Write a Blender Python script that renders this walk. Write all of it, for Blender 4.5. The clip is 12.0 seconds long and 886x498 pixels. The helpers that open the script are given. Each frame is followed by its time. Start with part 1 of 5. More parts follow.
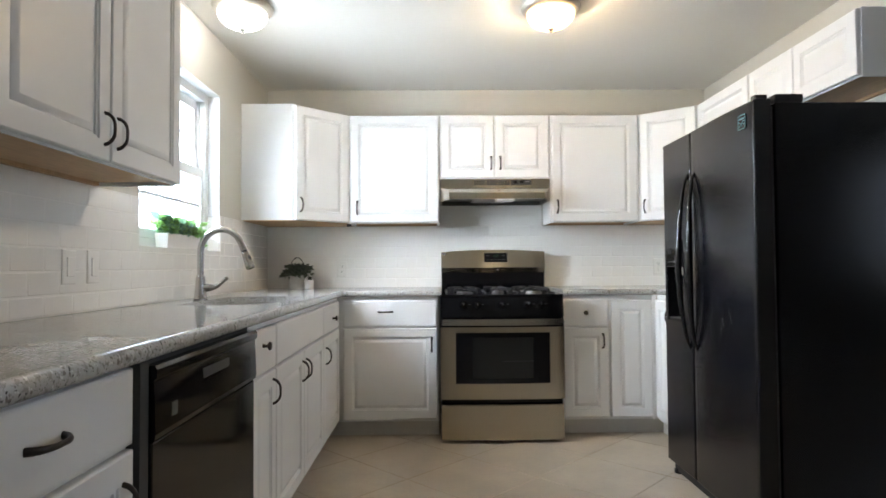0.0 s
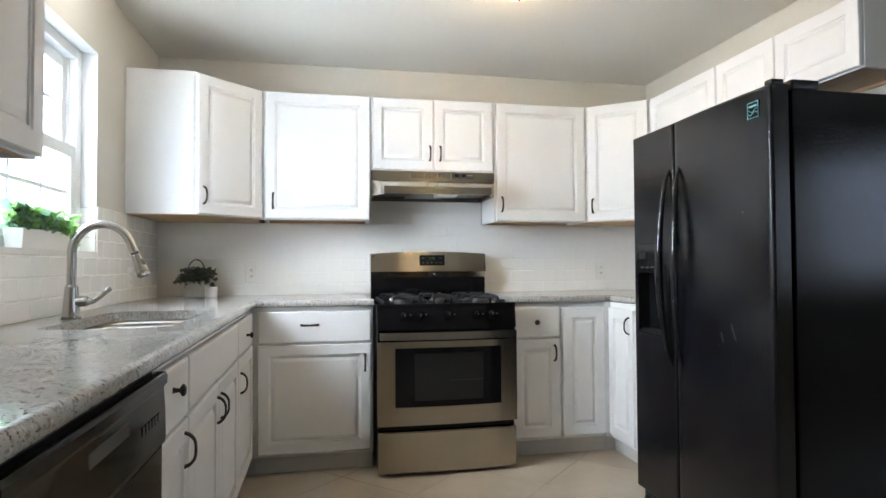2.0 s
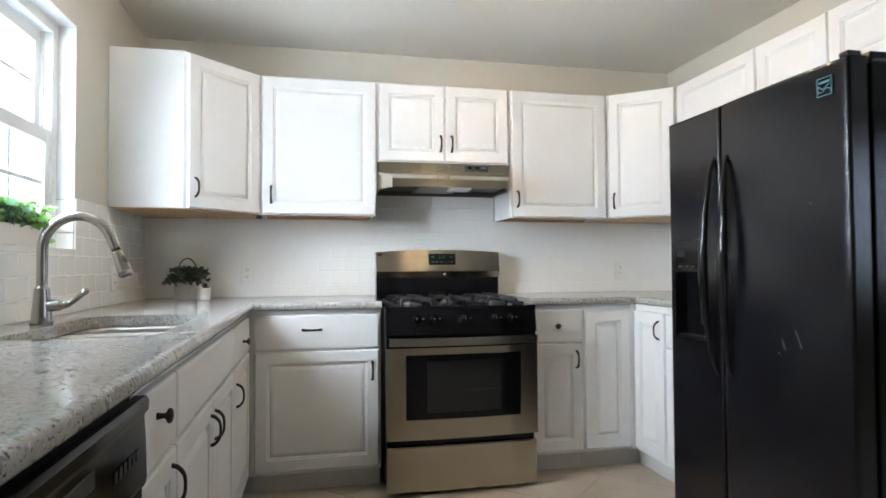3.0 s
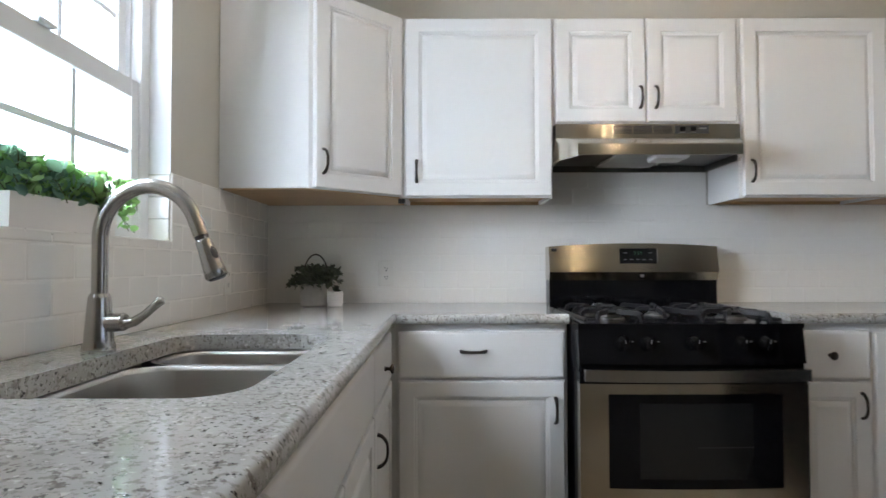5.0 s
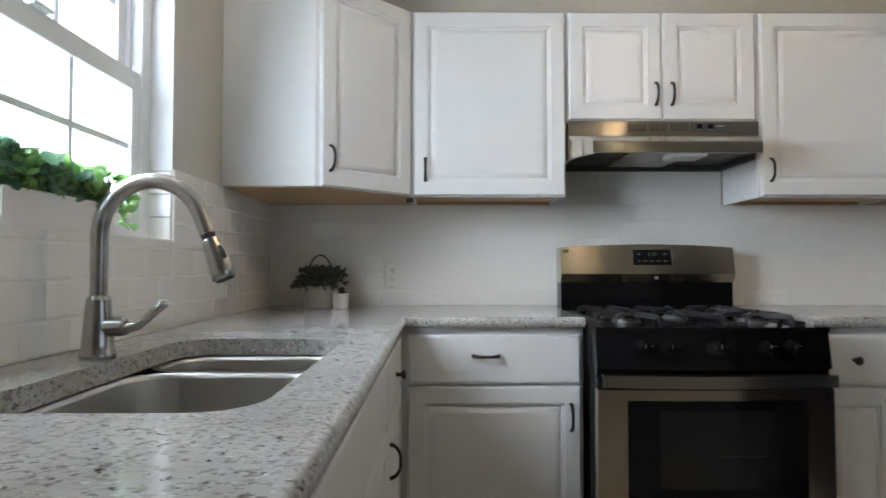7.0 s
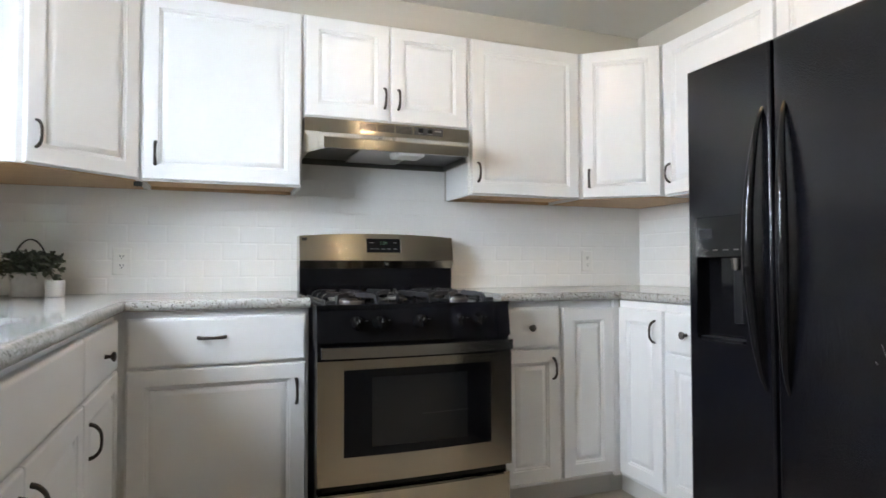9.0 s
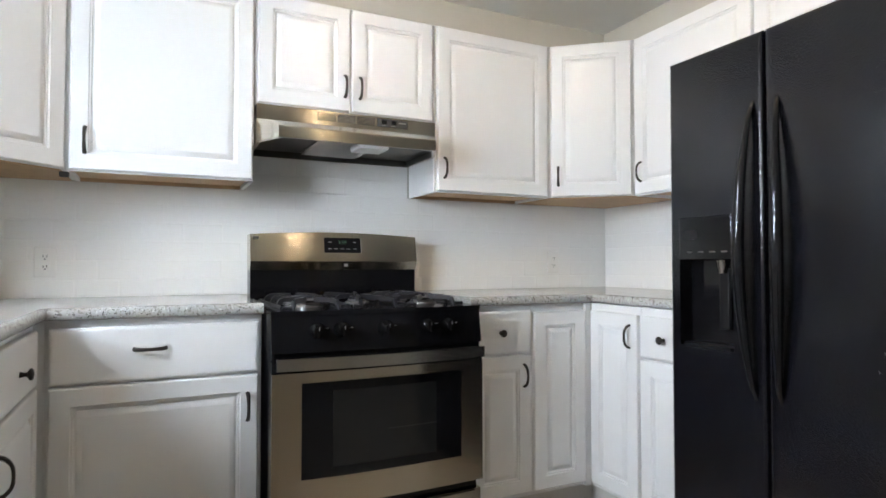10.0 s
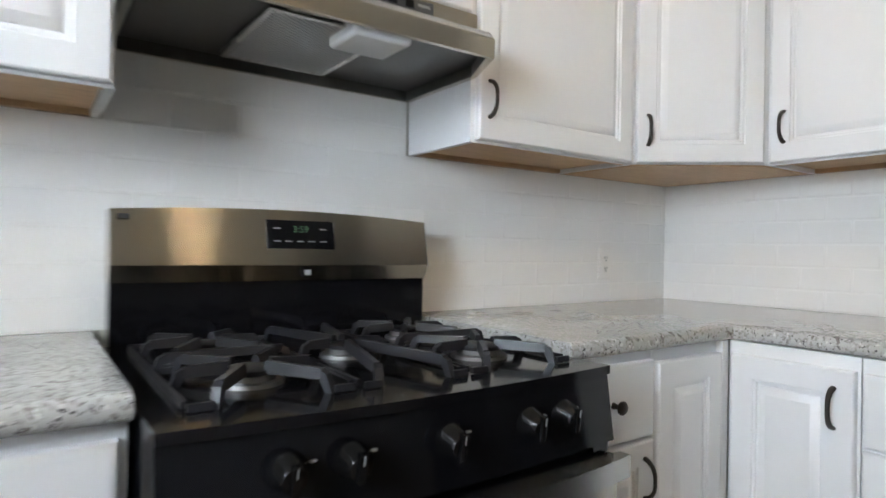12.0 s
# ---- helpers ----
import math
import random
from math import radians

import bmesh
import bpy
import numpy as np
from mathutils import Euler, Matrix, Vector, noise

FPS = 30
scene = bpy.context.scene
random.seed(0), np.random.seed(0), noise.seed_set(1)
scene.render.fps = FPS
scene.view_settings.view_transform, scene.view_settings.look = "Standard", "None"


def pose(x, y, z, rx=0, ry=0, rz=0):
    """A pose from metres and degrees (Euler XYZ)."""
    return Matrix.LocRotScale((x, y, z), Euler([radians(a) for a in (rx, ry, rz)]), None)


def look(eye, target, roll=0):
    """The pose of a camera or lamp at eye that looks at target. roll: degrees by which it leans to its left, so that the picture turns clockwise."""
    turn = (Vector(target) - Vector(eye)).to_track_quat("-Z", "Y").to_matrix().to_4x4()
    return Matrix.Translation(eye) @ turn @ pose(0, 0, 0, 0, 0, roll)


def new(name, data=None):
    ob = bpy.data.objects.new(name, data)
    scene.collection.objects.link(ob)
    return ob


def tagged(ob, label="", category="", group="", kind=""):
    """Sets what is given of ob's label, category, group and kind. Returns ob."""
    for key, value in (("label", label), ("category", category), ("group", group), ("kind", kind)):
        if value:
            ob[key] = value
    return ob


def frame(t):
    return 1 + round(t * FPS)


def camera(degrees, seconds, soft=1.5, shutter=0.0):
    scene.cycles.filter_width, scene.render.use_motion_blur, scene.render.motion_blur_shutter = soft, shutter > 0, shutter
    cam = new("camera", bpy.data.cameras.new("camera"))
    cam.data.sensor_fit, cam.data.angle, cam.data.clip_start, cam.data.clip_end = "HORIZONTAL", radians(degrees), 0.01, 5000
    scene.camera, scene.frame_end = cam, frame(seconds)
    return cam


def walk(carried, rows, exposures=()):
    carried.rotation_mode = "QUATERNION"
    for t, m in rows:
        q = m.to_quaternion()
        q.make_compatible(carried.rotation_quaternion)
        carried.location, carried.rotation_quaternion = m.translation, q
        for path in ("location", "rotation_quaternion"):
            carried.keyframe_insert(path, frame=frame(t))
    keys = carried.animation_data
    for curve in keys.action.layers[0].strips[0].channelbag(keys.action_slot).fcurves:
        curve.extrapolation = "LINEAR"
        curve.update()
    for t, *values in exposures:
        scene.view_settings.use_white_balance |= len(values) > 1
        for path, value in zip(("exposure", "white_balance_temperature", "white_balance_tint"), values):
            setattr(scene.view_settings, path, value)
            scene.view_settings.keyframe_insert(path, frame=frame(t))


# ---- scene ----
cam = camera(73.6, 12.0, shutter=0.4)
PATH = [
    (0, (-0.041, -3.768, 1.08), (-0.011, -1.769, 1.139), -0.4),
    (0.5, (-0.179, -3.732, 1.088), (0.048, -1.746, 1.144), -0.4),
    (1, (-0.24, -3.592, 1.096), (0.082, -1.619, 1.153), -0.4),
    (1.5, (-0.26, -3.373, 1.113), (0.094, -1.405, 1.168), -0.4),
    (2, (-0.278, -3.245, 1.111), (0.116, -1.285, 1.165), -0.3),
    (2.5, (-0.3, -3.142, 1.103), (0.136, -1.191, 1.16), -0.3),
    (4.5, (-0.429, -2.259, 1.11), (-0.293, -0.264, 1.162), -0.2),
    (5, (-0.46, -2.119, 1.103), (-0.46, -0.12, 1.157), -0.1),
    (5.5, (-0.521, -2.062, 1.098), (-0.555, -0.063, 1.156), -0.0),
    (6, (-0.563, -2.042, 1.097), (-0.596, -0.043, 1.156), 0.0),
    (6.5, (-0.577, -2.037, 1.094), (-0.599, -0.038, 1.158), 0.0),
    (7, (-0.512, -2.042, 1.101), (-0.5, -0.043, 1.161), -0.0),
    (7.5, (-0.447, -2.127, 1.087), (-0.237, -0.139, 1.147), 0.1),
    (9.5, (-0.318, -2.249, 1.044), (0.48, -0.415, 1.098), -0.1),
    (10, (-0.327, -2.066, 1.057), (0.534, -0.262, 1.109), -0.0),
    (10.5, (-0.265, -1.825, 1.082), (0.621, -0.033, 1.127), 0.1),
    (11, (-0.22, -1.506, 1.1), (0.67, 0.284, 1.137), 0.3),
    (11.5, (-0.218, -1.147, 1.106), (0.724, 0.617, 1.14), 0.4),
    (12, (-0.123, -0.833, 1.112), (1.026, 0.805, 1.114), 0.9),
]
# seconds, stops, kelvin, tint
EXPOSURE = [(0.0, 0.12, 6500, 12), (2.5, 0.03, 6450, 12), (4.5, -0.32, 6400, 14), (5.0, -0.52, 6400, 14), (5.5, -0.68, 6400, 13), (6.5, -0.82, 6420, 13),
            (7.5, -0.58, 6450, 13), (9.5, -0.02, 6400, 13), (10.5, -0.10, 6410, 13), (11.5, -0.38, 6440, 13), (12.0, -0.22, 6440, 13)]
walk(cam, [(t, look(eye, target, roll)) for t, eye, target, roll in PATH], EXPOSURE)

# ---- the place in numbers ----
LEFT, RIGHT, BACK, REAR, TOP = -1.275, 2.0, 0.625, -6.4, 2.40
FAR, TURN_Y = 4.3, -1.62   # the room opens to the side behind the fridge
TILE = 0.007            # how far the wall tiles stand off the wall
CT, CB = 0.928, 0.890   # counter top and underside
UB, UT = 1.380, 2.132   # wall cabinets, bottom and top
WY0, WY1, WZ0, WZ1 = -1.285, -0.354, 1.168, 2.072   # kitchen window opening

# ---- world and light ----
world = bpy.data.worlds.new("sky")
scene.world = world
world.use_nodes = True
wn = world.node_tree
sky = wn.nodes.new("ShaderNodeTexSky")
sky.sky_type, sky.sun_disc = "NISHITA", False
sky.sun_elevation, sky.sun_rotation = radians(48), radians(120)
wn.links.new(sky.outputs[0], wn.nodes["Background"].inputs[0])
wn.nodes["Background"].inputs[1].default_value = 0.12


def lamp(name, kind, energy, color, m, size=0.1, size_y=None):
    data = bpy.data.lights.new(name, kind)
    data.energy, data.color = energy, color
    if kind == "AREA":
        data.size = size
        if size_y:
            data.shape, data.size_y = "RECTANGLE", size_y
    elif kind == "SUN":
        data.angle = size
    else:
        data.shadow_soft_size = size
    ob = new(name, data)
    ob.matrix_world = m
    return ob


lamp("sun", "SUN", 2.5, (1.0, 0.95, 0.88), look((6, -9, 9), (0, 0, 0)), radians(0.5))
lamp("window_daylight", "AREA", 132, (0.84, 0.93, 1.0), look((-1.80, -0.92, 1.80), (-1.0, -0.74, 1.52)), 1.1, 0.95)
lamp("dining_window_daylight", "AREA", 17, (0.78, 0.88, 1.0), look((FAR + 0.10, -3.95, 1.5), (0.0, -2.4, 1.2)), 1.28, 1.1)
lamp("sink_light_bulb", "POINT", 5, (1.0, 0.99, 0.98), pose(-1.0, -0.80, 2.338), 0.03)
lamp("ceiling_light_bulb", "POINT", 23, (1.0, 0.76, 0.47), pose(0.56, -0.80, 2.338), 0.03)


# ---- materials ----
def material(name, color, rough=0.5, metal=0.0, grain=0.0, grain_scale=60.0, stain=0.0, stain_scale=3.0,
             bump=0.0, bump_scale=200.0, stretch=(1, 1, 1), rand=0.0, coat=0.0, rough_var=0.0, spec=0.5, aniso=0.0, island=0.0):
    """A principled surface with fine grain, broad stains, relief and gloss that varies."""
    m = bpy.data.materials.new(name)
    m.use_nodes = True
    nt = m.node_tree
    b = nt.nodes["Principled BSDF"]
    b.inputs["Roughness"].default_value, b.inputs["Metallic"].default_value = rough, metal
    b.inputs["Coat Weight"].default_value, b.inputs["Specular IOR Level"].default_value = coat, spec
    if aniso:
        b.inputs["Anisotropic"].default_value, b.inputs["Anisotropic Rotation"].default_value = aniso, 0.25
        tg = nt.nodes.new("ShaderNodeTangent")
        tg.direction_type, tg.axis = "RADIAL", "Z"
        nt.links.new(tg.outputs[0], b.inputs["Tangent"])
    tc = nt.nodes.new("ShaderNodeTexCoord")
    mp = nt.nodes.new("ShaderNodeMapping")
    mp.inputs["Scale"].default_value = stretch
    nt.links.new(tc.outputs["Object"], mp.inputs[0])

    def noise_tex(scale, detail=4.0):
        n = nt.nodes.new("ShaderNodeTexNoise")
        n.inputs["Scale"].default_value, n.inputs["Detail"].default_value = scale, detail
        nt.links.new(mp.outputs[0], n.inputs["Vector"])
        return n.outputs["Fac"]

    def maths(op, a, c):
        n = nt.nodes.new("ShaderNodeMath")
        n.operation = op
        for k, v in enumerate((a, c)):
            if isinstance(v, (int, float)):
                n.inputs[k].default_value = v
            else:
                nt.links.new(v, n.inputs[k])
        return n.outputs[0]

    value = 1.0
    if grain:
        value = maths("ADD", value, maths("MULTIPLY", maths("SUBTRACT", noise_tex(grain_scale), 0.5), grain * 2))
    if stain:
        value = maths("ADD", value, maths("MULTIPLY", maths("SUBTRACT", noise_tex(stain_scale, 6), 0.5), stain * 2))
    if rand:
        info = nt.nodes.new("ShaderNodeObjectInfo")
        value = maths("ADD", value, maths("MULTIPLY", maths("SUBTRACT", info.outputs["Random"], 0.5), rand * 2))
    if island:
        geo = nt.nodes.new("ShaderNodeNewGeometry")
        value = maths("ADD", value, maths("MULTIPLY", maths("SUBTRACT", geo.outputs["Random Per Island"], 0.5), island * 2))
    if isinstance(value, float):
        b.inputs["Base Color"].default_value = (*color, 1)
    else:
        mix = nt.nodes.new("ShaderNodeVectorMath")
        mix.operation = "SCALE"
        mix.inputs[0].default_value = color
        nt.links.new(value, mix.inputs["Scale"])
        nt.links.new(mix.outputs[0], b.inputs["Base Color"])
    if rough_var:
        nt.links.new(maths("ADD", rough - rough_var, maths("MULTIPLY", noise_tex(7.0, 5), rough_var * 2)), b.inputs["Roughness"])
    if bump:
        bp = nt.nodes.new("ShaderNodeBump")
        bp.inputs["Strength"].default_value, bp.inputs["Distance"].default_value = 1.0, bump
        nt.links.new(noise_tex(bump_scale, 3), bp.inputs["Height"])
        nt.links.new(bp.outputs[0], b.inputs["Normal"])
    return m


def glass(name, color=(1, 1, 1), rough=0.0):
    m = bpy.data.materials.new(name)
    m.use_nodes = True
    b = m.node_tree.nodes["Principled BSDF"]
    b.inputs["Base Color"].default_value = (*color, 1)
    b.inputs["Transmission Weight"].default_value, b.inputs["Roughness"].default_value = 1.0, rough
    b.inputs["IOR"].default_value = 1.45
    return m


def leafy(name, color, rough, **k):
    """A thin leaf that lets light through."""
    m = material(name, color, rough, **k)
    nt = m.node_tree
    out, b = nt.nodes["Material Output"], nt.nodes["Principled BSDF"]
    tr, mx = nt.nodes.new("ShaderNodeBsdfTranslucent"), nt.nodes.new("ShaderNodeMixShader")
    tr.inputs[0].default_value = (color[0] * 1.3, color[1] * 1.4, color[2], 1)
    mx.inputs[0].default_value = 0.5
    nt.links.new(b.outputs[0], mx.inputs[1]), nt.links.new(tr.outputs[0], mx.inputs[2])
    nt.links.new(mx.outputs[0], out.inputs[0])
    return m


def glow(name, color, strength):
    m = bpy.data.materials.new(name)
    m.use_nodes = True
    b = m.node_tree.nodes["Principled BSDF"]
    b.inputs["Base Color"].default_value = (*color, 1)
    b.inputs["Emission Color"].default_value, b.inputs["Emission Strength"].default_value = (*color, 1), strength
    return m


def lit_glass(name, color, strength, clear):
    """Glowing frosted lamp glass that lets part of its bulb show through."""
    m = glow(name, color, strength)
    nt = m.node_tree
    tr, mx = nt.nodes.new("ShaderNodeBsdfTransparent"), nt.nodes.new("ShaderNodeMixShader")
    mx.inputs[0].default_value = clear
    nt.links.new(nt.nodes["Principled BSDF"].outputs[0], mx.inputs[1]), nt.links.new(tr.outputs[0], mx.inputs[2])
    nt.links.new(mx.outputs[0], nt.nodes["Material Output"].inputs[0])
    return m


def granite():
    """Pale speckled granite: grey-beige clouds, brown-grey patches and small black grains."""
    m = bpy.data.materials.new("granite")
    m.use_nodes = True
    nt = m.node_tree
    b = nt.nodes["Principled BSDF"]
    b.inputs["Roughness"].default_value = 0.09
    tc = nt.nodes.new("ShaderNodeTexCoord")

    def noise_tex(scale, detail, rough=0.6):
        n = nt.nodes.new("ShaderNodeTexNoise")
        n.inputs["Scale"].default_value, n.inputs["Detail"].default_value, n.inputs["Roughness"].default_value = scale, detail, rough
        nt.links.new(tc.outputs["Object"], n.inputs["Vector"])
        return n.outputs["Fac"]

    def ramp(fac, p0, p1):
        r = nt.nodes.new("ShaderNodeMapRange")
        r.inputs["From Min"].default_value, r.inputs["From Max"].default_value = p0, p1
        nt.links.new(fac, r.inputs["Value"])
        return r.outputs[0]

    def mix(fac, a, c):
        x = nt.nodes.new("ShaderNodeMix")
        x.data_type = "RGBA"
        nt.links.new(fac, x.inputs["Factor"])
        for sock, v in ((x.inputs[6], a), (x.inputs[7], c)):
            if isinstance(v, tuple):
                sock.default_value = (*v, 1)
            else:
                nt.links.new(v, sock)
        return x.outputs[2]

    base = mix(ramp(noise_tex(9, 4), 0.35, 0.65), (0.38, 0.372, 0.35), (0.47, 0.465, 0.445))
    base = mix(ramp(noise_tex(95, 3), 0.54, 0.61), base, (0.28, 0.27, 0.25))
    base = mix(ramp(noise_tex(62, 2), 0.63, 0.67), base, (0.20, 0.18, 0.165))
    base = mix(ramp(noise_tex(130, 2), 0.62, 0.66), base, (0.06, 0.055, 0.055))
    base = mix(ramp(noise_tex(110, 2, 0.4), 0.66, 0.69), base, (0.60, 0.59, 0.565))
    nt.links.new(base, b.inputs["Base Color"])
    return m


M_WALL = material("greige_wall_paint", (0.56, 0.54, 0.48), 0.6, grain=0.02, stain=0.03, bump=0.0006, bump_scale=160)
M_CEIL = material("ceiling_paint", (0.77, 0.75, 0.69), 0.55, grain=0.02, stain=0.03, stain_scale=1.5, bump=0.0008, bump_scale=120)
M_WHITE = material("white_cabinet_paint", (0.765, 0.77, 0.77), 0.34, grain=0.01, stain=0.02, stain_scale=4, bump=0.00004, bump_scale=120, rough_var=0.05)
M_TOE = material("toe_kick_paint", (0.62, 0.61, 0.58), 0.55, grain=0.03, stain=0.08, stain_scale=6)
M_WOOD = material("pale_cabinet_wood", (0.52, 0.34, 0.19), 0.55, grain=0.22, grain_scale=18, stain=0.12, stretch=(1, 6, 6), bump=0.0003, bump_scale=40)
M_TILE = material("white_glazed_tile", (0.88, 0.87, 0.835), 0.13, stain=0.02, stain_scale=5, bump=0.0003, bump_scale=11)
M_GROUT = material("white_grout", (0.85, 0.84, 0.805), 0.85, grain=0.05, bump=0.0005)
M_FLOOR = material("beige_floor_tile", (0.42, 0.355, 0.275), 0.33, grain=0.06, grain_scale=45, stain=0.34, stain_scale=3.6, bump=0.0004, bump_scale=30, rand=0.03, rough_var=0.08)
M_FGROUT = material("floor_grout", (0.39, 0.33, 0.255), 0.9, grain=0.1, bump=0.0005)
M_GRANITE = granite()
M_STEEL = material("brushed_stainless", (0.62, 0.60, 0.57), 0.27, 1.0, grain=0.04, grain_scale=70, bump=0.00006, bump_scale=70, stretch=(1, 1, 30), rough_var=0.04)
M_STEEL_H = material("brushed_stainless_horizontal", (0.53, 0.485, 0.405), 0.19, 1.0, grain=0.06, grain_scale=40, stretch=(1, 30, 30), rough_var=0.02, aniso=1.0)
M_NICKEL = material("brushed_nickel", (0.47, 0.45, 0.42), 0.24, 1.0, grain=0.05, grain_scale=90, rough_var=0.04)
M_SINK = material("satin_sink_steel", (0.56, 0.54, 0.51), 0.3, 1.0, grain=0.05, grain_scale=60, rough_var=0.05)
M_BLACK = material("black_enamel", (0.005, 0.005, 0.006), 0.10, grain=0.1, stain=0.1, spec=0.25)
M_BURNER = material("dull_burner_aluminium", (0.17, 0.165, 0.16), 0.5, 0.9, grain=0.15, grain_scale=80)
M_BLACKGLASS = material("black_oven_glass", (0.012, 0.012, 0.012), 0.08, spec=0.4)
M_IRON = material("cast_iron", (0.013, 0.013, 0.015), 0.40, spec=0.3, grain=0.2, grain_scale=150, bump=0.0004, bump_scale=300)
M_FRIDGE = material("black_textured_fridge", (0.005, 0.005, 0.007), 0.07, grain=0.1, stain=0.12, bump=0.00062, bump_scale=190, stretch=(1, 1, 0.7), spec=0.22)
M_FRIDGE_DOOR = material("black_textured_fridge_door", (0.005, 0.005, 0.007), 0.12, grain=0.1, stain=0.12, bump=0.00058, bump_scale=235, stretch=(1, 1, 0.8), spec=0.42)
M_FRIDGE_TRIM = material("black_plastic", (0.007, 0.007, 0.008), 0.3, grain=0.1, spec=0.35)
M_GLOSSBLACK = material("glossy_black_plastic", (0.006, 0.006, 0.007), 0.09, spec=0.32)
M_DISH = material("black_dishwasher_face", (0.007, 0.006, 0.006), 0.10, grain=0.08, stain=0.1, spec=0.35)
M_KNOB = material("black_knob_plastic", (0.004, 0.004, 0.004), 0.2, spec=0.16)
M_BRONZE = material("dark_bronze", (0.045, 0.038, 0.034), 0.38, 0.7, grain=0.2, grain_scale=150)
M_VINYL = material("white_window_vinyl", (0.82, 0.84, 0.85), 0.35, stain=0.02)
M_PLATE = material("white_plastic_plate", (0.82, 0.81, 0.77), 0.3)
M_SLOT = material("dark_slot", (0.05, 0.05, 0.05), 0.6)
M_FILTER = material("aluminium_mesh", (0.66, 0.65, 0.63), 0.4, 0.7, grain=0.1, grain_scale=150)
M_HOODIN = material("dark_hood_interior", (0.15, 0.145, 0.135), 0.36, 0.75, grain=0.1)
M_LENS = material("frosted_lamp_lens", (0.78, 0.78, 0.77), 0.4)
M_POT = material("white_ceramic", (0.82, 0.80, 0.78), 0.35, stain=0.03)
M_POTGREY = material("weathered_grey_pot", (0.55, 0.53, 0.50), 0.6, grain=0.1, stain=0.18, stain_scale=25)
M_SOIL = material("soil", (0.05, 0.035, 0.025), 0.9, grain=0.4, bump=0.002)
# both sill leaf colours are lightened to hold the window's backlight
M_LEAF = leafy("green_leaf", (0.22, 0.37, 0.16), 0.45, grain=0.15, island=0.25)
M_LEAF_BLUE = leafy("blue_green_leaf", (0.17, 0.28, 0.24), 0.45, grain=0.15, island=0.3)
M_LEAF_DARK = material("dark_leaf", (0.07, 0.085, 0.06), 0.5, grain=0.25, island=0.3)
M_STEM = material("stem", (0.10, 0.12, 0.05), 0.6)
M_DOME_WARM = lit_glass("warm_lamp_glass", (1.0, 0.72, 0.36), 4.6, 0.4)
M_DOME_COOL = lit_glass("white_lamp_glass", (1.0, 0.98, 0.94), 5.5, 0.3)
M_GLASS = glass("window_glass")
M_OUT = glow("bright_outdoors", (0.62, 0.80, 1.0), 18.0)
M_OUT_SIDE = glow("side_outdoors", (0.45, 0.66, 1.0), 1.2)
M_LED = glow("green_clock_digits", (0.03, 0.11, 0.05), 0.08)
M_MARK = material("pale_print", (0.24, 0.245, 0.245), 0.5)
M_BADGE = material("teal_badge", (0.09, 0.26, 0.29), 0.35)
M_PAN = material("satin_nickel_ring", (0.58, 0.54, 0.48), 0.5, 0.8, grain=0.1, grain_scale=90)
M_CHROME = material("chrome", (0.75, 0.75, 0.75), 0.08, 1.0)


# ---- building helpers ----
WORLD = {}


def thing(name, loc, label, category, group="", kind=""):
    """An Empty at a thing's base; its parts hang under it."""
    ob = new(name)
    ob.empty_display_size = 0.05
    ob.location = loc
    WORLD[ob.name] = Matrix.Translation(loc)
    return tagged(ob, label, category, group, kind)


def mesh_of(name, bm, mat, smooth=40):
    me = bpy.data.meshes.new(name)
    bmesh.ops.recalc_face_normals(bm, faces=bm.faces)
    if smooth:
        lim = radians(smooth)
        for f in bm.faces:
            f.smooth = True
        area = {f: f.calc_area() for f in bm.faces}
        for e in bm.edges:
            if len(e.link_faces) == 2:
                a, b = (area[f] for f in e.link_faces)
                turn = e.calc_face_angle(3.2)
                # wide flat faces keep their own normals beside narrow rounded edges
                if turn > lim or (turn > 0.06 and max(a, b) > 5 * min(a, b)):
                    e.smooth = False
    bm.to_mesh(me)
    bm.free()
    me.materials.append(mat)
    return me


def put(name, me, parent=None, label="", m=None):
    ob = new(name, me)
    m = m or Matrix()
    WORLD[ob.name] = m
    if parent:
        ob.parent = parent
        ob.matrix_parent_inverse = WORLD[parent.name].inverted()
    ob.matrix_basis = m
    if label:
        ob["label"] = label
    return ob


def part(name, bm, mat, parent, label="", m=None, smooth=40):
    """Links a bmesh as one mesh object under a thing or a part; m places it in the world."""
    return put(name, mesh_of(name, bm, mat, smooth), parent, label, m)


def whole(name, bm, mat, label, category, kind="", m=None, smooth=40):
    return tagged(part(name, bm, mat, None, "", m, smooth), label, category, "", kind)


def box(bm, x0, x1, y0, y1, z0, z1, bevel=0.0, seg=2):
    r = bmesh.ops.create_cube(bm, size=1)
    vs = r["verts"]
    for v in vs:
        v.co = Vector((x0 + (v.co.x + 0.5) * (x1 - x0), y0 + (v.co.y + 0.5) * (y1 - y0), z0 + (v.co.z + 0.5) * (z1 - z0)))
    if bevel:
        es = {e for v in vs for e in v.link_edges}
        bmesh.ops.bevel(bm, geom=list(es), offset=bevel, segments=seg, affect="EDGES", profile=0.5)
    return vs


def boxed(*a, **k):
    bm = bmesh.new()
    box(bm, *a, **k)
    return bm


def prism(bm, pts, z0, z1):
    """An upright prism on a plan outline."""
    lo = [bm.verts.new((x, y, z0)) for x, y in pts]
    hi = [bm.verts.new((x, y, z1)) for x, y in pts]
    n = len(pts)
    bm.faces.new(lo[::-1]), bm.faces.new(hi)
    for i in range(n):
        bm.faces.new((lo[i], lo[(i + 1) % n], hi[(i + 1) % n], hi[i]))
    return bm


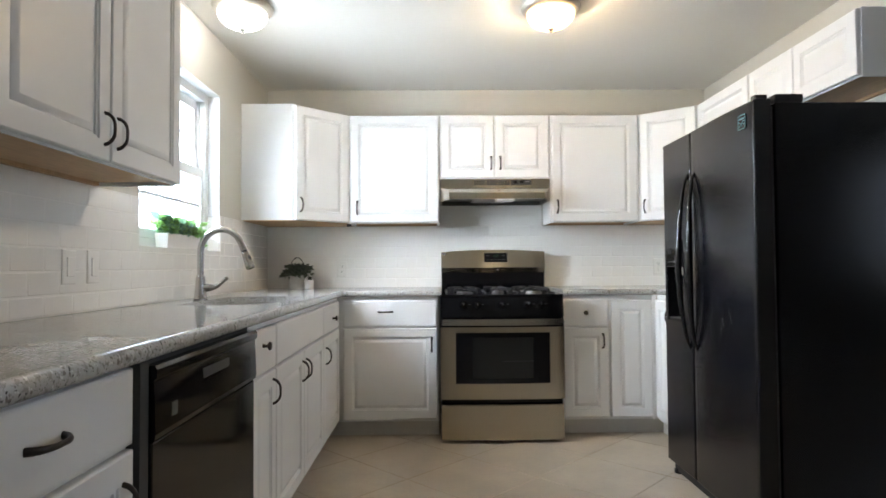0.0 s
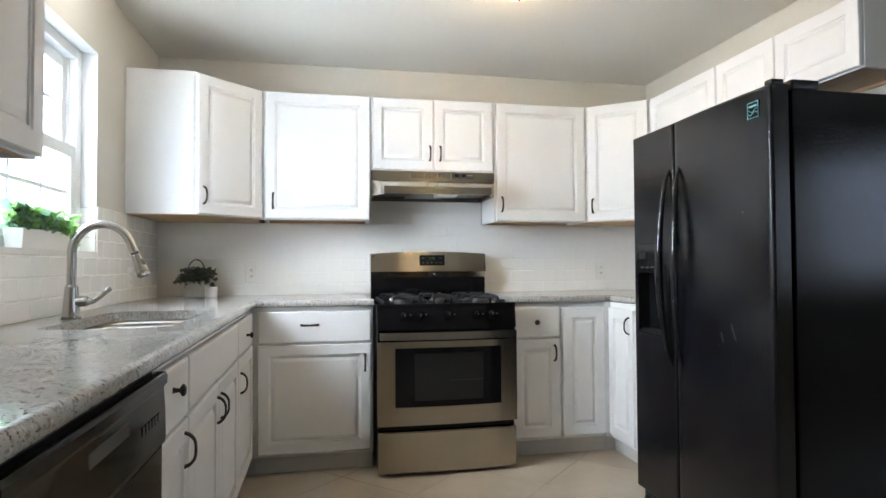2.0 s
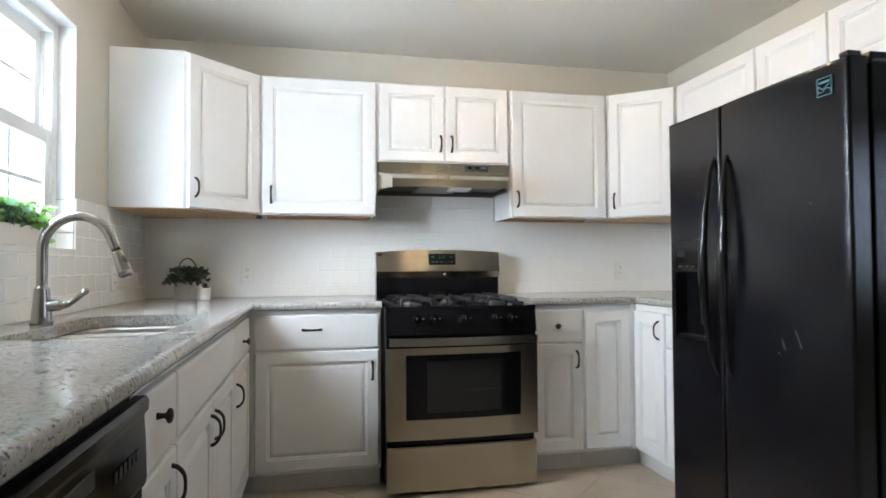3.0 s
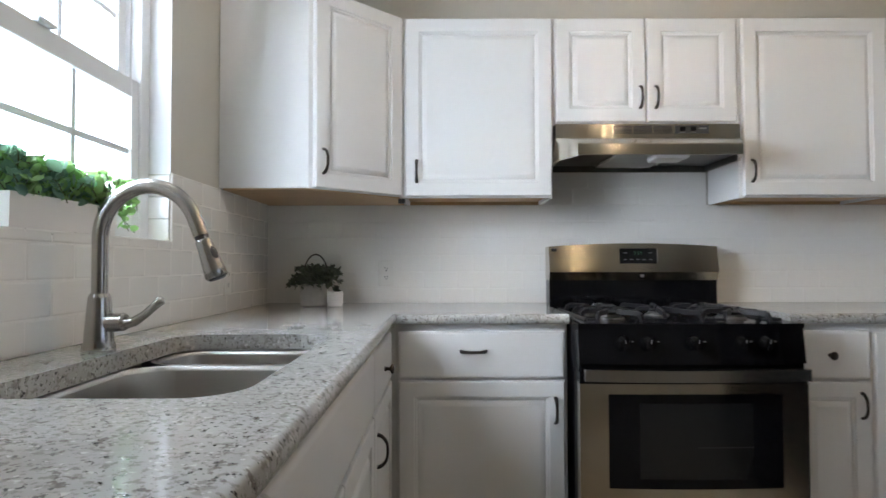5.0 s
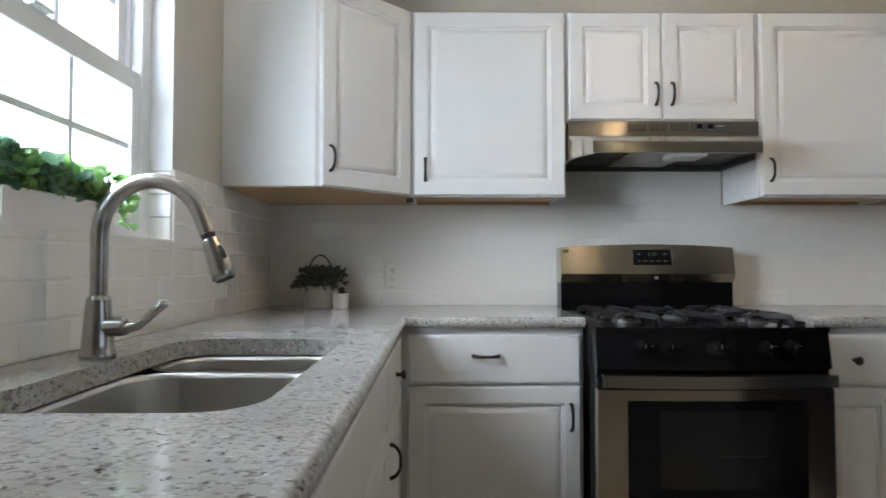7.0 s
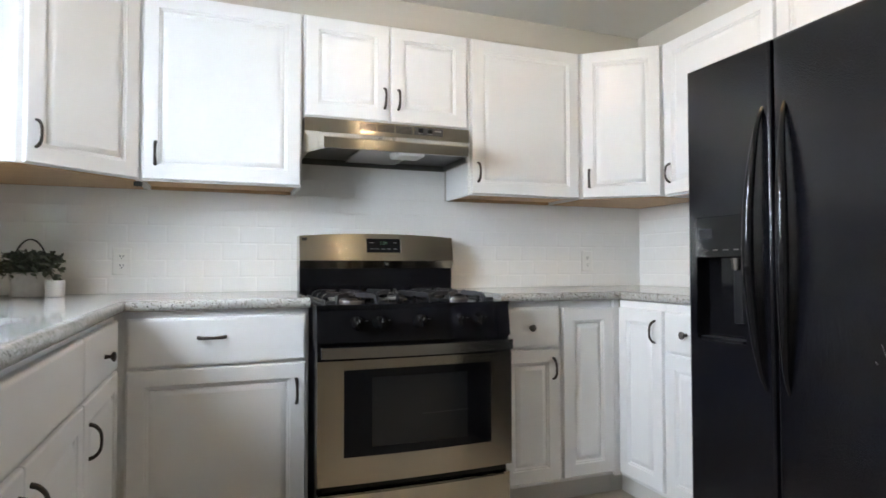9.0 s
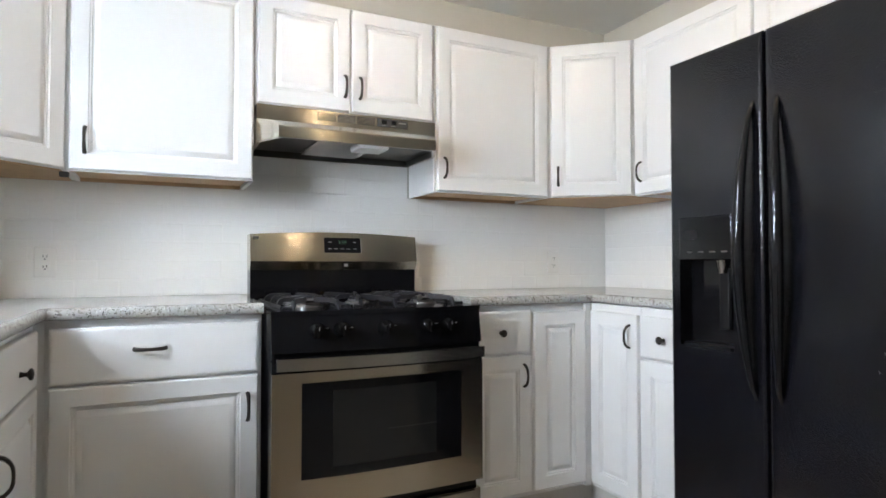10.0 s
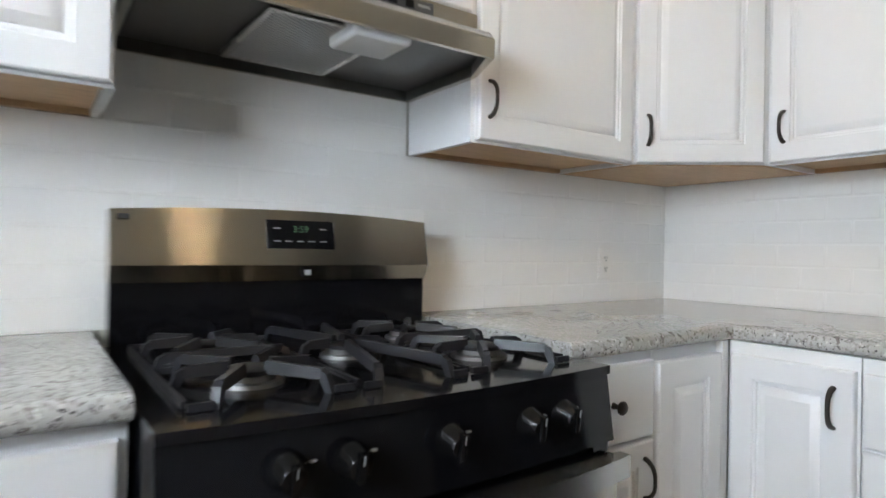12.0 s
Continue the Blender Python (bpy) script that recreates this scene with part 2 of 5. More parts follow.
def lathe(bm, profile, seg=24, m=None):
    """Turns (radius, height) pairs round the z axis."""
    m = m or Matrix()
    rings = []
    for r, z in profile:
        if r < 1e-6:
            rings.append([bm.verts.new(m @ Vector((0, 0, z)))])
        else:
            rings.append([bm.verts.new(m @ Vector((r * math.cos(2 * math.pi * i / seg), r * math.sin(2 * math.pi * i / seg), z))) for i in range(seg)])
    for a, b in zip(rings, rings[1:]):
        for i in range(seg):
            j = (i + 1) % seg
            if len(a) == 1 and len(b) > 1:
                bm.faces.new((a[0], b[i], b[j]))
            elif len(b) == 1 and len(a) > 1:
                bm.faces.new((a[i], b[0], a[j]))
            elif len(a) > 1:
                bm.faces.new((a[i], b[i], b[j], a[j]))
    return bm


def tube(bm, pts, radii, seg=12, flat=1.0, side=None):
    """A swept round or oval bar along pts. flat scales its second axis; side is the first axis."""
    pts = [Vector(p) for p in pts]
    n = len(pts)
    radii = radii if hasattr(radii, "__len__") else [radii] * n
    rings = []
    u = Vector(side) if side else None
    for i, p in enumerate(pts):
        d = (pts[min(i + 1, n - 1)] - pts[max(i - 1, 0)]).normalized()
        if u is None:
            u = d.orthogonal()
        u = (u - d * u.dot(d)).normalized()
        w = d.cross(u)
        rings.append([bm.verts.new(p + radii[i] * (math.cos(2 * math.pi * k / seg) * u + flat * math.sin(2 * math.pi * k / seg) * w)) for k in range(seg)])
    for a, b in zip(rings, rings[1:]):
        for k in range(seg):
            bm.faces.new((a[k], a[(k + 1) % seg], b[(k + 1) % seg], b[k]))
    bm.faces.new(rings[0][::-1]), bm.faces.new(rings[-1])
    return bm


def ring_panel(w, h, rings, thick):
    """A front of w x h in the xz plane, facing -y, from rings of (inset, depth behind the face)."""
    bm = bmesh.new()
    loops = []
    for inset, d in [(0, thick)] + rings:
        loops.append([bm.verts.new(c) for c in ((inset, d, inset), (w - inset, d, inset), (w - inset, d, h - inset), (inset, d, h - inset))])
    for a, b in zip(loops, loops[1:]):
        for i in range(4):
            bm.faces.new((a[i], a[(i + 1) % 4], b[(i + 1) % 4], b[i]))
    bm.faces.new(loops[-1])
    bm.faces.new(loops[0][::-1])
    return bm


EDGE = [(0, 0.005), (0.0015, 0.002), (0.005, 0)]


def raised_panel(w, h):
    s = min(0.056, w * 0.21, h * 0.25)
    return ring_panel(w, h, EDGE + [(s, 0), (s + 0.002, 0.0050), (s + 0.008, 0.0055), (s + 0.0095, 0.0105), (s + 0.015, 0.0115),
                                    (s + 0.017, 0.0085), (s + 0.031, 0.0020), (s + 0.034, 0.0008)], 0.019)


def slab_front(w, h):
    return ring_panel(w, h, [(0, 0.006), (0.002, 0.003), (0.007, 0.0006), (0.012, 0)], 0.019)


def pull_mesh():
    """An arched bar pull, 98 mm long, lying along z with its feet on y = 0."""
    bm = bmesh.new()
    pts, rad = [], []
    for i in range(17):
        a = i / 16
        z = (a - 0.5) * 0.094
        e = min(a, 1 - a) * 2
        y = -0.027 * (1 - (1 - e) ** 3.2) - 0.001
        pts.append((0, y, z))
        rad.append(0.0052 + 0.0022 * (1 - e) ** 2)
    pts[0], pts[-1] = (0, 0.001, -0.045), (0, 0.001, 0.045)
    tube(bm, pts, rad, 10, 0.72, (1, 0, 0))
    return mesh_of("pull", bm, M_BRONZE, 60)


def knob_mesh():
    bm = bmesh.new()
    lathe(bm, [(0, 0.001), (0.008, 0.001), (0.006, -0.006), (0.005, -0.014), (0.009, -0.018), (0.0145, -0.021), (0.0155, -0.025), (0.012, -0.029), (0, -0.031)], 18,
          pose(0, 0, 0, -90))
    return mesh_of("knob", bm, M_BRONZE, 60)


PULL, KNOB = pull_mesh(), knob_mesh()


def hardware(kind, parent, m, x, z):
    """kind v or h: bar pull; k: knob. m is the cabinet's pose."""
    if kind == "k":
        put("knob", KNOB, parent, "", m @ pose(x, -0.0195, z))
    else:
        put("handle", PULL, parent, "", m @ pose(x, -0.0195, z, 0, 90 if kind == "h" else 0, 0))


def fronts_on(root, m, fronts):
    for kind, x0, x1, z0, z1, hw in fronts:
        bm = raised_panel(x1 - x0, z1 - z0) if kind == "door" else slab_front(x1 - x0, z1 - z0)
        f = part("door" if kind == "door" else "drawer_front", bm, M_WHITE, root, "", m @ pose(x0, -0.0195, z0))
        if hw:
            hardware(hw[0], f, m, hw[1], hw[2])


def base_cabinet(label, m, w, fronts, depth=0.60, toe=True, group="base cabinets", top=CB - 0.002):
    """A floor unit; its local x runs along the front, y into the depth."""
    root = thing("base_cabinet", m.translation, label, "cabinet", group)
    part("body", boxed(0.0005, w - 0.0005, 0, depth, 0.10, top), M_WHITE, root, "", m)
    if top < CB - 0.01:
        part("front_panel", boxed(0.0005, w - 0.0005, 0, 0.018, top + 0.0005, CB - 0.002), M_WHITE, root, "", m)
    if toe:
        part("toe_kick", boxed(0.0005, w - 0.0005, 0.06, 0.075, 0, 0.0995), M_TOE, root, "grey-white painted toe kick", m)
    fronts_on(root, m, fronts)
    return root


def wall_cabinet(label, m, w, h, fronts, depth=0.303, group="wall cabinets"):
    """A hung unit; local z = 0 is its bottom edge. Its underside is bare recessed wood."""
    root = thing("wall_cabinet", m.translation, label, "cabinet", group)
    bm = bmesh.new()
    box(bm, 0.0005, w - 0.0005, 0, depth, 0.02, h)
    box(bm, 0.0005, 0.016, 0, depth, 0, 0.02)
    box(bm, w - 0.016, w - 0.0005, 0, depth, 0, 0.02)
    box(bm, 0.016, w - 0.016, 0, 0.004, 0, 0.02)
    part("body", bm, M_WHITE, root, "", m)
    part("bottom_panel", boxed(0.017, w - 0.017, 0.022, depth - 0.018, 0.013, 0.0195), M_WOOD, root, "bare tan wood underside", m)
    part("front_rail", boxed(0.017, w - 0.017, 0.0045, 0.0215, 0.0005, 0.0195), M_WOOD, root, "bare wood rail", m)
    part("back_rail", boxed(0.017, w - 0.017, depth - 0.0175, depth - 0.001, 0.0005, 0.0195), M_WOOD, root, "bare wood rail", m)
    fronts_on(root, m, fronts)
    return root

# ---- floor, walls, ceiling ----
floor = whole("floor", boxed(LEFT - 0.2, FAR + 0.2, REAR - 0.2, BACK + 0.2, -0.12, -0.0018), M_FGROUT,
              "beige stone-look tiles laid diagonally on grey-brown grout", "floor", "structure")
ceiling = whole("ceiling", boxed(LEFT - 0.2, FAR + 0.2, REAR - 0.2, BACK + 0.2, TOP, TOP + 0.12), M_CEIL,
                "smooth off-white painted ceiling", "ceiling", "structure")
wall_back = whole("wall_back", boxed(LEFT - 0.2, RIGHT + 0.2, BACK, BACK + 0.2, 0, TOP - 0.001), M_WALL,
                  "greige painted wall with white subway tile backsplash", "wall", "structure")
wall_right = whole("wall_right", boxed(RIGHT, RIGHT + 0.15, TURN_Y, BACK - 0.001, 0, TOP - 0.001), M_WALL,
                   "greige painted wall with white subway tile behind the counter", "wall", "structure")


def wall_with_hole(axis, p0, p1, a0, a1, h0, h1, z0, z1):
    """A wall slab from p0 to p1 across its thickness, a0 to a1 along, with one opening h0..h1 x z0..z1."""
    bm = bmesh.new()
    for u0, u1, v0, v1 in ((a0, h0, 0, TOP - 0.001), (h1, a1, 0, TOP - 0.001), (h0, h1, 0, z0), (h0, h1, z1, TOP - 0.001)):
        if u1 - u0 > 1e-4 and v1 - v0 > 1e-4:
            if axis == "x":
                box(bm, p0, p1, u0, u1, v0, v1)
            else:
                box(bm, u0, u1, p0, p1, v0, v1)
    return bm


bm = wall_with_hole("x", LEFT - 0.2, LEFT, REAR, BACK - 0.001, WY0, WY1, WZ0, WZ1)
wall_left = whole("wall_left", bm, M_WALL, "greige painted wall with a deep white window opening", "wall", "structure")
wall_rear = whole("wall_rear", boxed(LEFT - 0.2, FAR + 0.2, REAR - 0.2, REAR - 0.001, 0, TOP - 0.001), M_WALL, "plain greige painted wall", "wall", "structure")
wall_return = whole("wall_return", boxed(RIGHT + 0.151, FAR + 0.2, TURN_Y, TURN_Y + 0.15, 0, TOP - 0.001), M_WALL, "plain greige painted wall beside the dining space", "wall", "structure")
wall_dining = whole("wall_dining", wall_with_hole("x", FAR, FAR + 0.2, REAR, TURN_Y - 0.001, -4.60, -3.30, 0.95, 2.07), M_WALL,
                    "greige painted wall with a grid window", "wall", "structure")


# ---- windows ----
def sash(root, name, axis_pose, w, h, cols, rows, depth):
    """A glazed sash in the local xz plane, y into the wall, with muntins."""
    r = 0.040
    bm = bmesh.new()
    for a in ((0, r, 0, h), (w - r, w, 0, h), (r, w - r, 0, r + 0.006), (r, w - r, h - r - 0.014, h)):
        box(bm, a[0], a[1], 0, depth, a[2], a[3], 0.003)
    s = part(name, bm, M_VINYL, root, "", axis_pose)
    for c in range(1, cols):
        x = r + (w - 2 * r) * c / cols
        part("muntin", boxed(x - 0.008, x + 0.008, depth * 0.35, depth * 0.65, r + 0.007, h - r - 0.015), M_VINYL, s, "", axis_pose)
    for c in range(1, rows):
        z = r + (h - 2 * r) * c / rows
        part("muntin", boxed(r + 0.001, w - r - 0.001, depth * 0.33, depth * 0.67, z - 0.008, z + 0.008), M_VINYL, s, "", axis_pose)
    p = part("pane", boxed(r + 0.0005, w - r - 0.0005, depth * 0.47, depth * 0.53, r + 0.0065, h - r - 0.0145), M_GLASS, s, "clear window glass", axis_pose)
    p.visible_shadow = False
    return s


def window(name, m, w, h, cols, rows, label):
    """A white vinyl double-hung window; m puts its lower corner, x along, y outwards."""
    root = thing(name, m.translation, label, "window", "", "structure")
    f = 0.050
    bm = bmesh.new()
    for a in ((0, f, 0, h), (w - f, w, 0, h), (f, w - f, 0, f), (f, w - f, h - f, h)):
        box(bm, a[0], a[1], 0, 0.085, a[2], a[3], 0.003)
    box(bm, f, f + 0.012, 0.03, 0.075, f, h - f)
    box(bm, w - f - 0.012, w - f, 0.03, 0.075, f, h - f)
    part("window_frame", bm, M_VINYL, root, "", m)
    mid = h * 0.5
    lo = sash(root, "lower_sash", m @ pose(f + 0.001, 0.006, f + 0.001), w - 2 * f - 0.002, mid - f + 0.015, cols, rows, 0.026)
    sash(root, "upper_sash", m @ pose(f + 0.013, 0.040, mid - 0.015), w - 2 * f - 0.026, mid - f + 0.014, cols, rows, 0.026)
    part("latch", boxed(w / 2 - 0.03, w / 2 + 0.03, -0.006, 0.012, mid + 0.0165, mid + 0.028, 0.003), M_VINYL, lo, "", m)
    return root


window("window_1", pose(LEFT - 0.064, WY0, WZ0, 0, 0, 90), WY1 - WY0, WZ1 - WZ0, 3, 2, "white vinyl double-hung window with grid panes, bright daylight outside")
window("window_2", pose(FAR + 0.01, -3.30, 0.95, 0, 0, -90), 1.3, 1.12, 4, 2, "white grid window in the dining wall, bright daylight outside")
backdrop = whole("backdrop", boxed(-4.3, -4.25, -9.0, 16.0, -0.129, 10.0), M_OUT, "overexposed pale daylight outside the window", "backdrop", "structure")
backdrop2 = whole("backdrop", boxed(6.50, 6.55, -8.0, 0.0, -0.5, 3.6), M_OUT_SIDE, "overexposed pale daylight outside the window", "backdrop", "structure")
ground = whole("ground", boxed(-60, 60, -60, 60, -0.30, -0.13), material("bare_ground", (0.25, 0.22, 0.18), 0.9, grain=0.2, stain=0.2), "bare sandy ground outside", "ground", "structure")

# ---- granite counter ----
SINK = (-1.118, -0.735, -1.335, -0.615)   # x0, x1, y0, y1 of the cut-out


def rounded(x0, x1, y0, y1, r, seg=8):
    pts = []
    for cx, cy, a0 in ((x1 - r, y1 - r, 0), (x0 + r, y1 - r, 90), (x0 + r, y0 + r, 180), (x1 - r, y0 + r, 270)):
        for i in range(seg + 1):
            a = radians(a0 + 90 * i / seg)
            pts.append((cx + r * math.cos(a), cy + r * math.sin(a)))
    return pts


def counter(name, outline, edge, holes, label):
    """A slab with a rounded nosing along the open polyline edge; outline is the flat part's plan, the nosing stands 18 mm before it."""
    bm = bmesh.new()
    for z in (CT, CB):
        edges = []
        for loop in [outline] + holes:
            vs = [bm.verts.new((x, y, z)) for x, y in loop]
            edges += [bm.edges.new((vs[i], vs[(i + 1) % len(vs)])) for i in range(len(vs))]
        bmesh.ops.triangle_fill(bm, edges=edges, use_beauty=True)
    for loop in [outline] + holes:
        n = len(loop)
        for i in range(n):
            (xa, ya), (xb, yb) = loop[i], loop[(i + 1) % n]
            bm.faces.new([bm.verts.new(c) for c in ((xa, ya, CB), (xb, yb, CB), (xb, yb, CT), (xa, ya, CT))])
    bmesh.ops.remove_doubles(bm, verts=bm.verts, dist=1e-5)
    th = CT - CB
    prof = [(0, CT)] + [(0.018 * math.sin(math.pi * k / 10) ** 0.7, CT - th * (1 - math.cos(math.pi * k / 10)) / 2) for k in range(1, 10)] + [(0, CB)]
    offs = []
    for i in range(len(edge)):
        ns = []
        for j in (i - 1, i):
            if 0 <= j < len(edge) - 1:
                d = Vector(edge[j + 1]) - Vector(edge[j])
                ns.append(Vector((d.y, -d.x)).normalized())
        n = sum(ns, Vector((0, 0)))
        offs.append(n / n.length_squared * (len(ns) if len(ns) == 2 else 1) if len(ns) == 2 else n)
    nose = bmesh.new()
    rows = [[nose.verts.new((edge[i][0] + o * offs[i].x, edge[i][1] + o * offs[i].y, z)) for o, z in prof] for i in range(len(edge))]
    for a, b in zip(rows, rows[1:]):
        for k in range(len(prof) - 1):
            nose.faces.new((a[k], b[k], b[k + 1], a[k + 1]))
    for r in (rows[0], rows[-1]):
        nose.faces.new(r)
    slab = whole(name, bm, M_GRANITE, label, "countertop", "", None, 35)
    part("rounded_edge", nose, M_GRANITE, slab, "rounded granite nosing", None, 35)
    return slab


FL, FR, FB = -0.640, 1.375, 0.005   # fronts of the flat slabs: left run, right run, back run
counter("countertop", [(LEFT + 0.002, -3.05), (FL, -3.05), (FL, FB), (-0.012, FB), (-0.012, BACK - 0.002), (LEFT + 0.002, BACK - 0.002)],
        [(FL, -3.05), (FL, FB), (-0.012, FB)], [rounded(*SINK, 0.085)],
        "polished speckled grey-beige granite worktop with a sink cut-out")
counter("countertop", [(0.774, FB), (FR + 0.018, FB), (FR + 0.018, -0.61), (RIGHT - 0.002, -0.61), (RIGHT - 0.002, BACK - 0.002), (0.774, BACK - 0.002)],
        [(0.774, FB), (FR + 0.018, FB), (FR + 0.018, -0.61)], [], "polished speckled grey-beige granite worktop beside the stove")

# ---- base cabinets ----
DZ, TZ, GZ = 0.118, 0.866, 0.694     # door bottom, front top, gap between drawer and door
XF = -0.661                          # carcass front of the left run
# back run, left of the stove
base_cabinet("white painted base cabinet with one drawer and one raised-panel door", pose(-0.632, 0.0195, 0), 0.618,
             [("drawer", 0.012, 0.606, GZ + 0.004, TZ, ("h", 0.28, 0.795)), ("door", 0.012, 0.606, DZ, GZ - 0.004, ("v", 0.572, 0.585))])
# back run, right of the stove
base_cabinet("narrow white base cabinet with a small drawer and a raised-panel door", pose(0.772, 0.0195, 0), 0.302,
             [("drawer", 0.006, 0.292, GZ - 0.001, TZ, ("k", 0.146, 0.780)), ("door", 0.006, 0.292, DZ, GZ - 0.009, ("v", 0.258, 0.600))])
corner = base_cabinet("white corner base cabinet with a folding pair of raised-panel doors", pose(1.0745, 0.0195, 0), 0.30,
                      [("door", 0.006, 0.272, DZ, TZ - 0.008, None)])
mr = pose(1.3805, 0.0, 0, 0, 0, -90)
fronts_on(corner, mr, [("door", 0.012, 0.292, DZ, TZ - 0.008, ("v", 0.250, 0.770))])
part("side_body", boxed(0.0, 0.298, 0.0, 0.59, 0.10, CB - 0.002), M_WHITE, corner, "", mr)
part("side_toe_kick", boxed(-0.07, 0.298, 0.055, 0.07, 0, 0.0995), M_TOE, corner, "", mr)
base_cabinet("narrow white base cabinet with a knobbed drawer beside the fridge", mr @ pose(0.3005, 0, 0), 0.305,
             [("drawer", 0.006, 0.296, GZ + 0.002, TZ - 0.010, ("k", 0.128, 0.775)), ("door", 0.006, 0.296, DZ, GZ - 0.006, ("v", 0.262, 0.60))], 0.59)
# left run
GL = 0.703


def left_unit(y0, y1, fronts, label, top=CB - 0.002):
    return base_cabinet(label, pose(XF, y0, 0, 0, 0, 90), y1 - y0, fronts, 0.60, top=top)


left_unit(-0.540, 0.0185, [("drawer", 0.004, 0.520, GL + 0.004, TZ, ("k", 0.275, 0.780)), ("door", 0.004, 0.520, DZ, GL - 0.004, ("v", 0.070, 0.590))],
          "white corner-end base cabinet with one drawer and one door")
left_unit(-1.500, -0.5405, [("drawer", 0.004, 0.955, GL + 0.004, TZ, None), ("door", 0.004, 0.478, DZ, GL - 0.004, ("v", 0.445, 0.610)),
                            ("door", 0.482, 0.955, DZ, GL - 0.004, ("v", 0.515, 0.610))], "white sink base cabinet with a blank front and two doors", 0.66)
left_unit(-1.803, -1.5005, [("drawer", 0.006, 0.298, GL + 0.004, TZ, ("k", 0.125, 0.806)), ("door", 0.006, 0.298, DZ, GL - 0.004, ("v", 0.255, 0.622))],
          "narrow white base cabinet with a knobbed drawer beside the dishwasher")
left_unit(-3.035, -2.562, [("drawer", 0.006, 0.468, GL + 0.028, TZ + 0.016, ("h", 0.195, 0.812)), ("door", 0.006, 0.468, DZ, GL + 0.018, ("v", 0.428, 0.620))],
          "white base cabinet with a wide drawer beside the dishwasher")

for x0, x1, y0, y1 in ((-0.660, -0.632, 0.0190, 0.05), (1.347, 1.3745, 0.0005, 0.0190)):
    whole("cabinet_filler", boxed(x0, x1, y0, y1, 0.1005, CB - 0.002), M_WHITE, "narrow white painted filler strip between corner cabinets", "cabinet trim")
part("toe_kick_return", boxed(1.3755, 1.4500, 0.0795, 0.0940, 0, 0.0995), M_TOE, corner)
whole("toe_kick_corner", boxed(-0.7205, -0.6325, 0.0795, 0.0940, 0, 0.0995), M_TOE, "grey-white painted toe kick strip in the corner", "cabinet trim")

# ---- wall cabinets ----
H = UT - UB
UF = 0.3295     # carcass front of the back run
wall_cabinet("white wall cabinet with one tall raised-panel door", pose(-0.628, UF, UB), 0.625, H, [("door", 0.013, 0.619, 0.006, H - 0.006, ("v", 0.060, 0.109))], 0.29)
wall_cabinet("short white wall cabinet with two doors above the range hood", pose(0.0005, UF, 1.684), 0.764, UT - 1.684,
             [("door", 0.008, 0.379, 0.008, UT - 1.690, ("v", 0.3565, 0.111)), ("door", 0.386, 0.757, 0.008, UT - 1.690, ("v", 0.421, 0.111))], 0.29)
wall_cabinet("white wall cabinet with one tall raised-panel door beside the hood", pose(0.7685, UF, UB), 0.618, H, [("door", 0.014, 0.606, 0.006, H - 0.006, ("v", 0.047, 0.109))], 0.29)


def corner_cabinet(pts, a, b, label):
    """A corner wall unit on the plan outline pts, its door across from a to b."""
    root = thing("corner_wall_cabinet", (a[0], a[1], UB), label, "cabinet", "wall cabinets")
    part("body", prism(bmesh.new(), pts, UB + 0.004, UT), M_WHITE, root)
    c = sum((Vector(p) for p in pts), Vector((0, 0))) / len(pts)
    part("bottom_panel", prism(bmesh.new(), [tuple(c + (Vector(p) - c) * 0.965) for p in pts], UB - 0.001, UB + 0.0036), M_WOOD, root, "bare tan wood underside")
    d = Vector(b) - Vector(a)
    m = pose(a[0], a[1], UB, 0, 0, math.degrees(math.atan2(d.y, d.x)))
    fronts_on(root, m, [("door", 0.018, d.length - 0.014, 0.006, H - 0.006, ("v", 0.052, 0.105))])
    return root


left_corner = corner_cabinet([(-0.629, UF + 0.002), (-0.629, BACK - 0.004), (LEFT + 0.003, BACK - 0.004), (LEFT + 0.003, 0.021), (-0.948, 0.021)],
               (-0.948, 0.021), (-0.629, UF + 0.002), "white diagonal corner wall cabinet with one raised-panel door")
part("joint_clip", boxed(-0.646, -0.618, 0.336, 0.362, UB - 0.019, UB - 0.0015, 0.002), M_SLOT, left_corner, "dark metal clip under the joint")
corner_cabinet([(1.388, UF + 0.002), (1.704, 0.074), (RIGHT - 0.003, 0.074), (RIGHT - 0.003, BACK - 0.004), (1.388, BACK - 0.004)],
               (1.388, UF + 0.002), (1.704, 0.074), "white diagonal corner wall cabinet with one raised-panel door")
wall_cabinet("white wall cabinet with one door between the corner and the fridge", pose(1.7105, 0.0725, UB, 0, 0, -90), 0.636, H, [("door", 0.012, 0.630, 0.006, H - 0.006, ("v", 0.052, 0.109))], 0.286)
OFZ = 1.846
wall_cabinet("short white two-door wall cabinet above the fridge", pose(1.7105, -0.564, OFZ, 0, 0, -90), 0.838, UT - OFZ,
             [("door", 0.006, 0.400, 0.006, UT - OFZ - 0.006, ("k", 0.372, 0.030)), ("door", 0.406, 0.832, 0.006, UT - OFZ - 0.006, ("k", 0.436, 0.030))], 0.286)
wall_cabinet("white two-door wall cabinet beside the window", pose(-0.9855, -2.535, UB, 0, 0, 90), 0.940, H,
             [("door", 0.006, 0.468, 0.006, H - 0.006, ("v", 0.440, 0.095)), ("door", 0.474, 0.934, 0.006, H - 0.006, ("v", 0.508, 0.095))], 0.285)

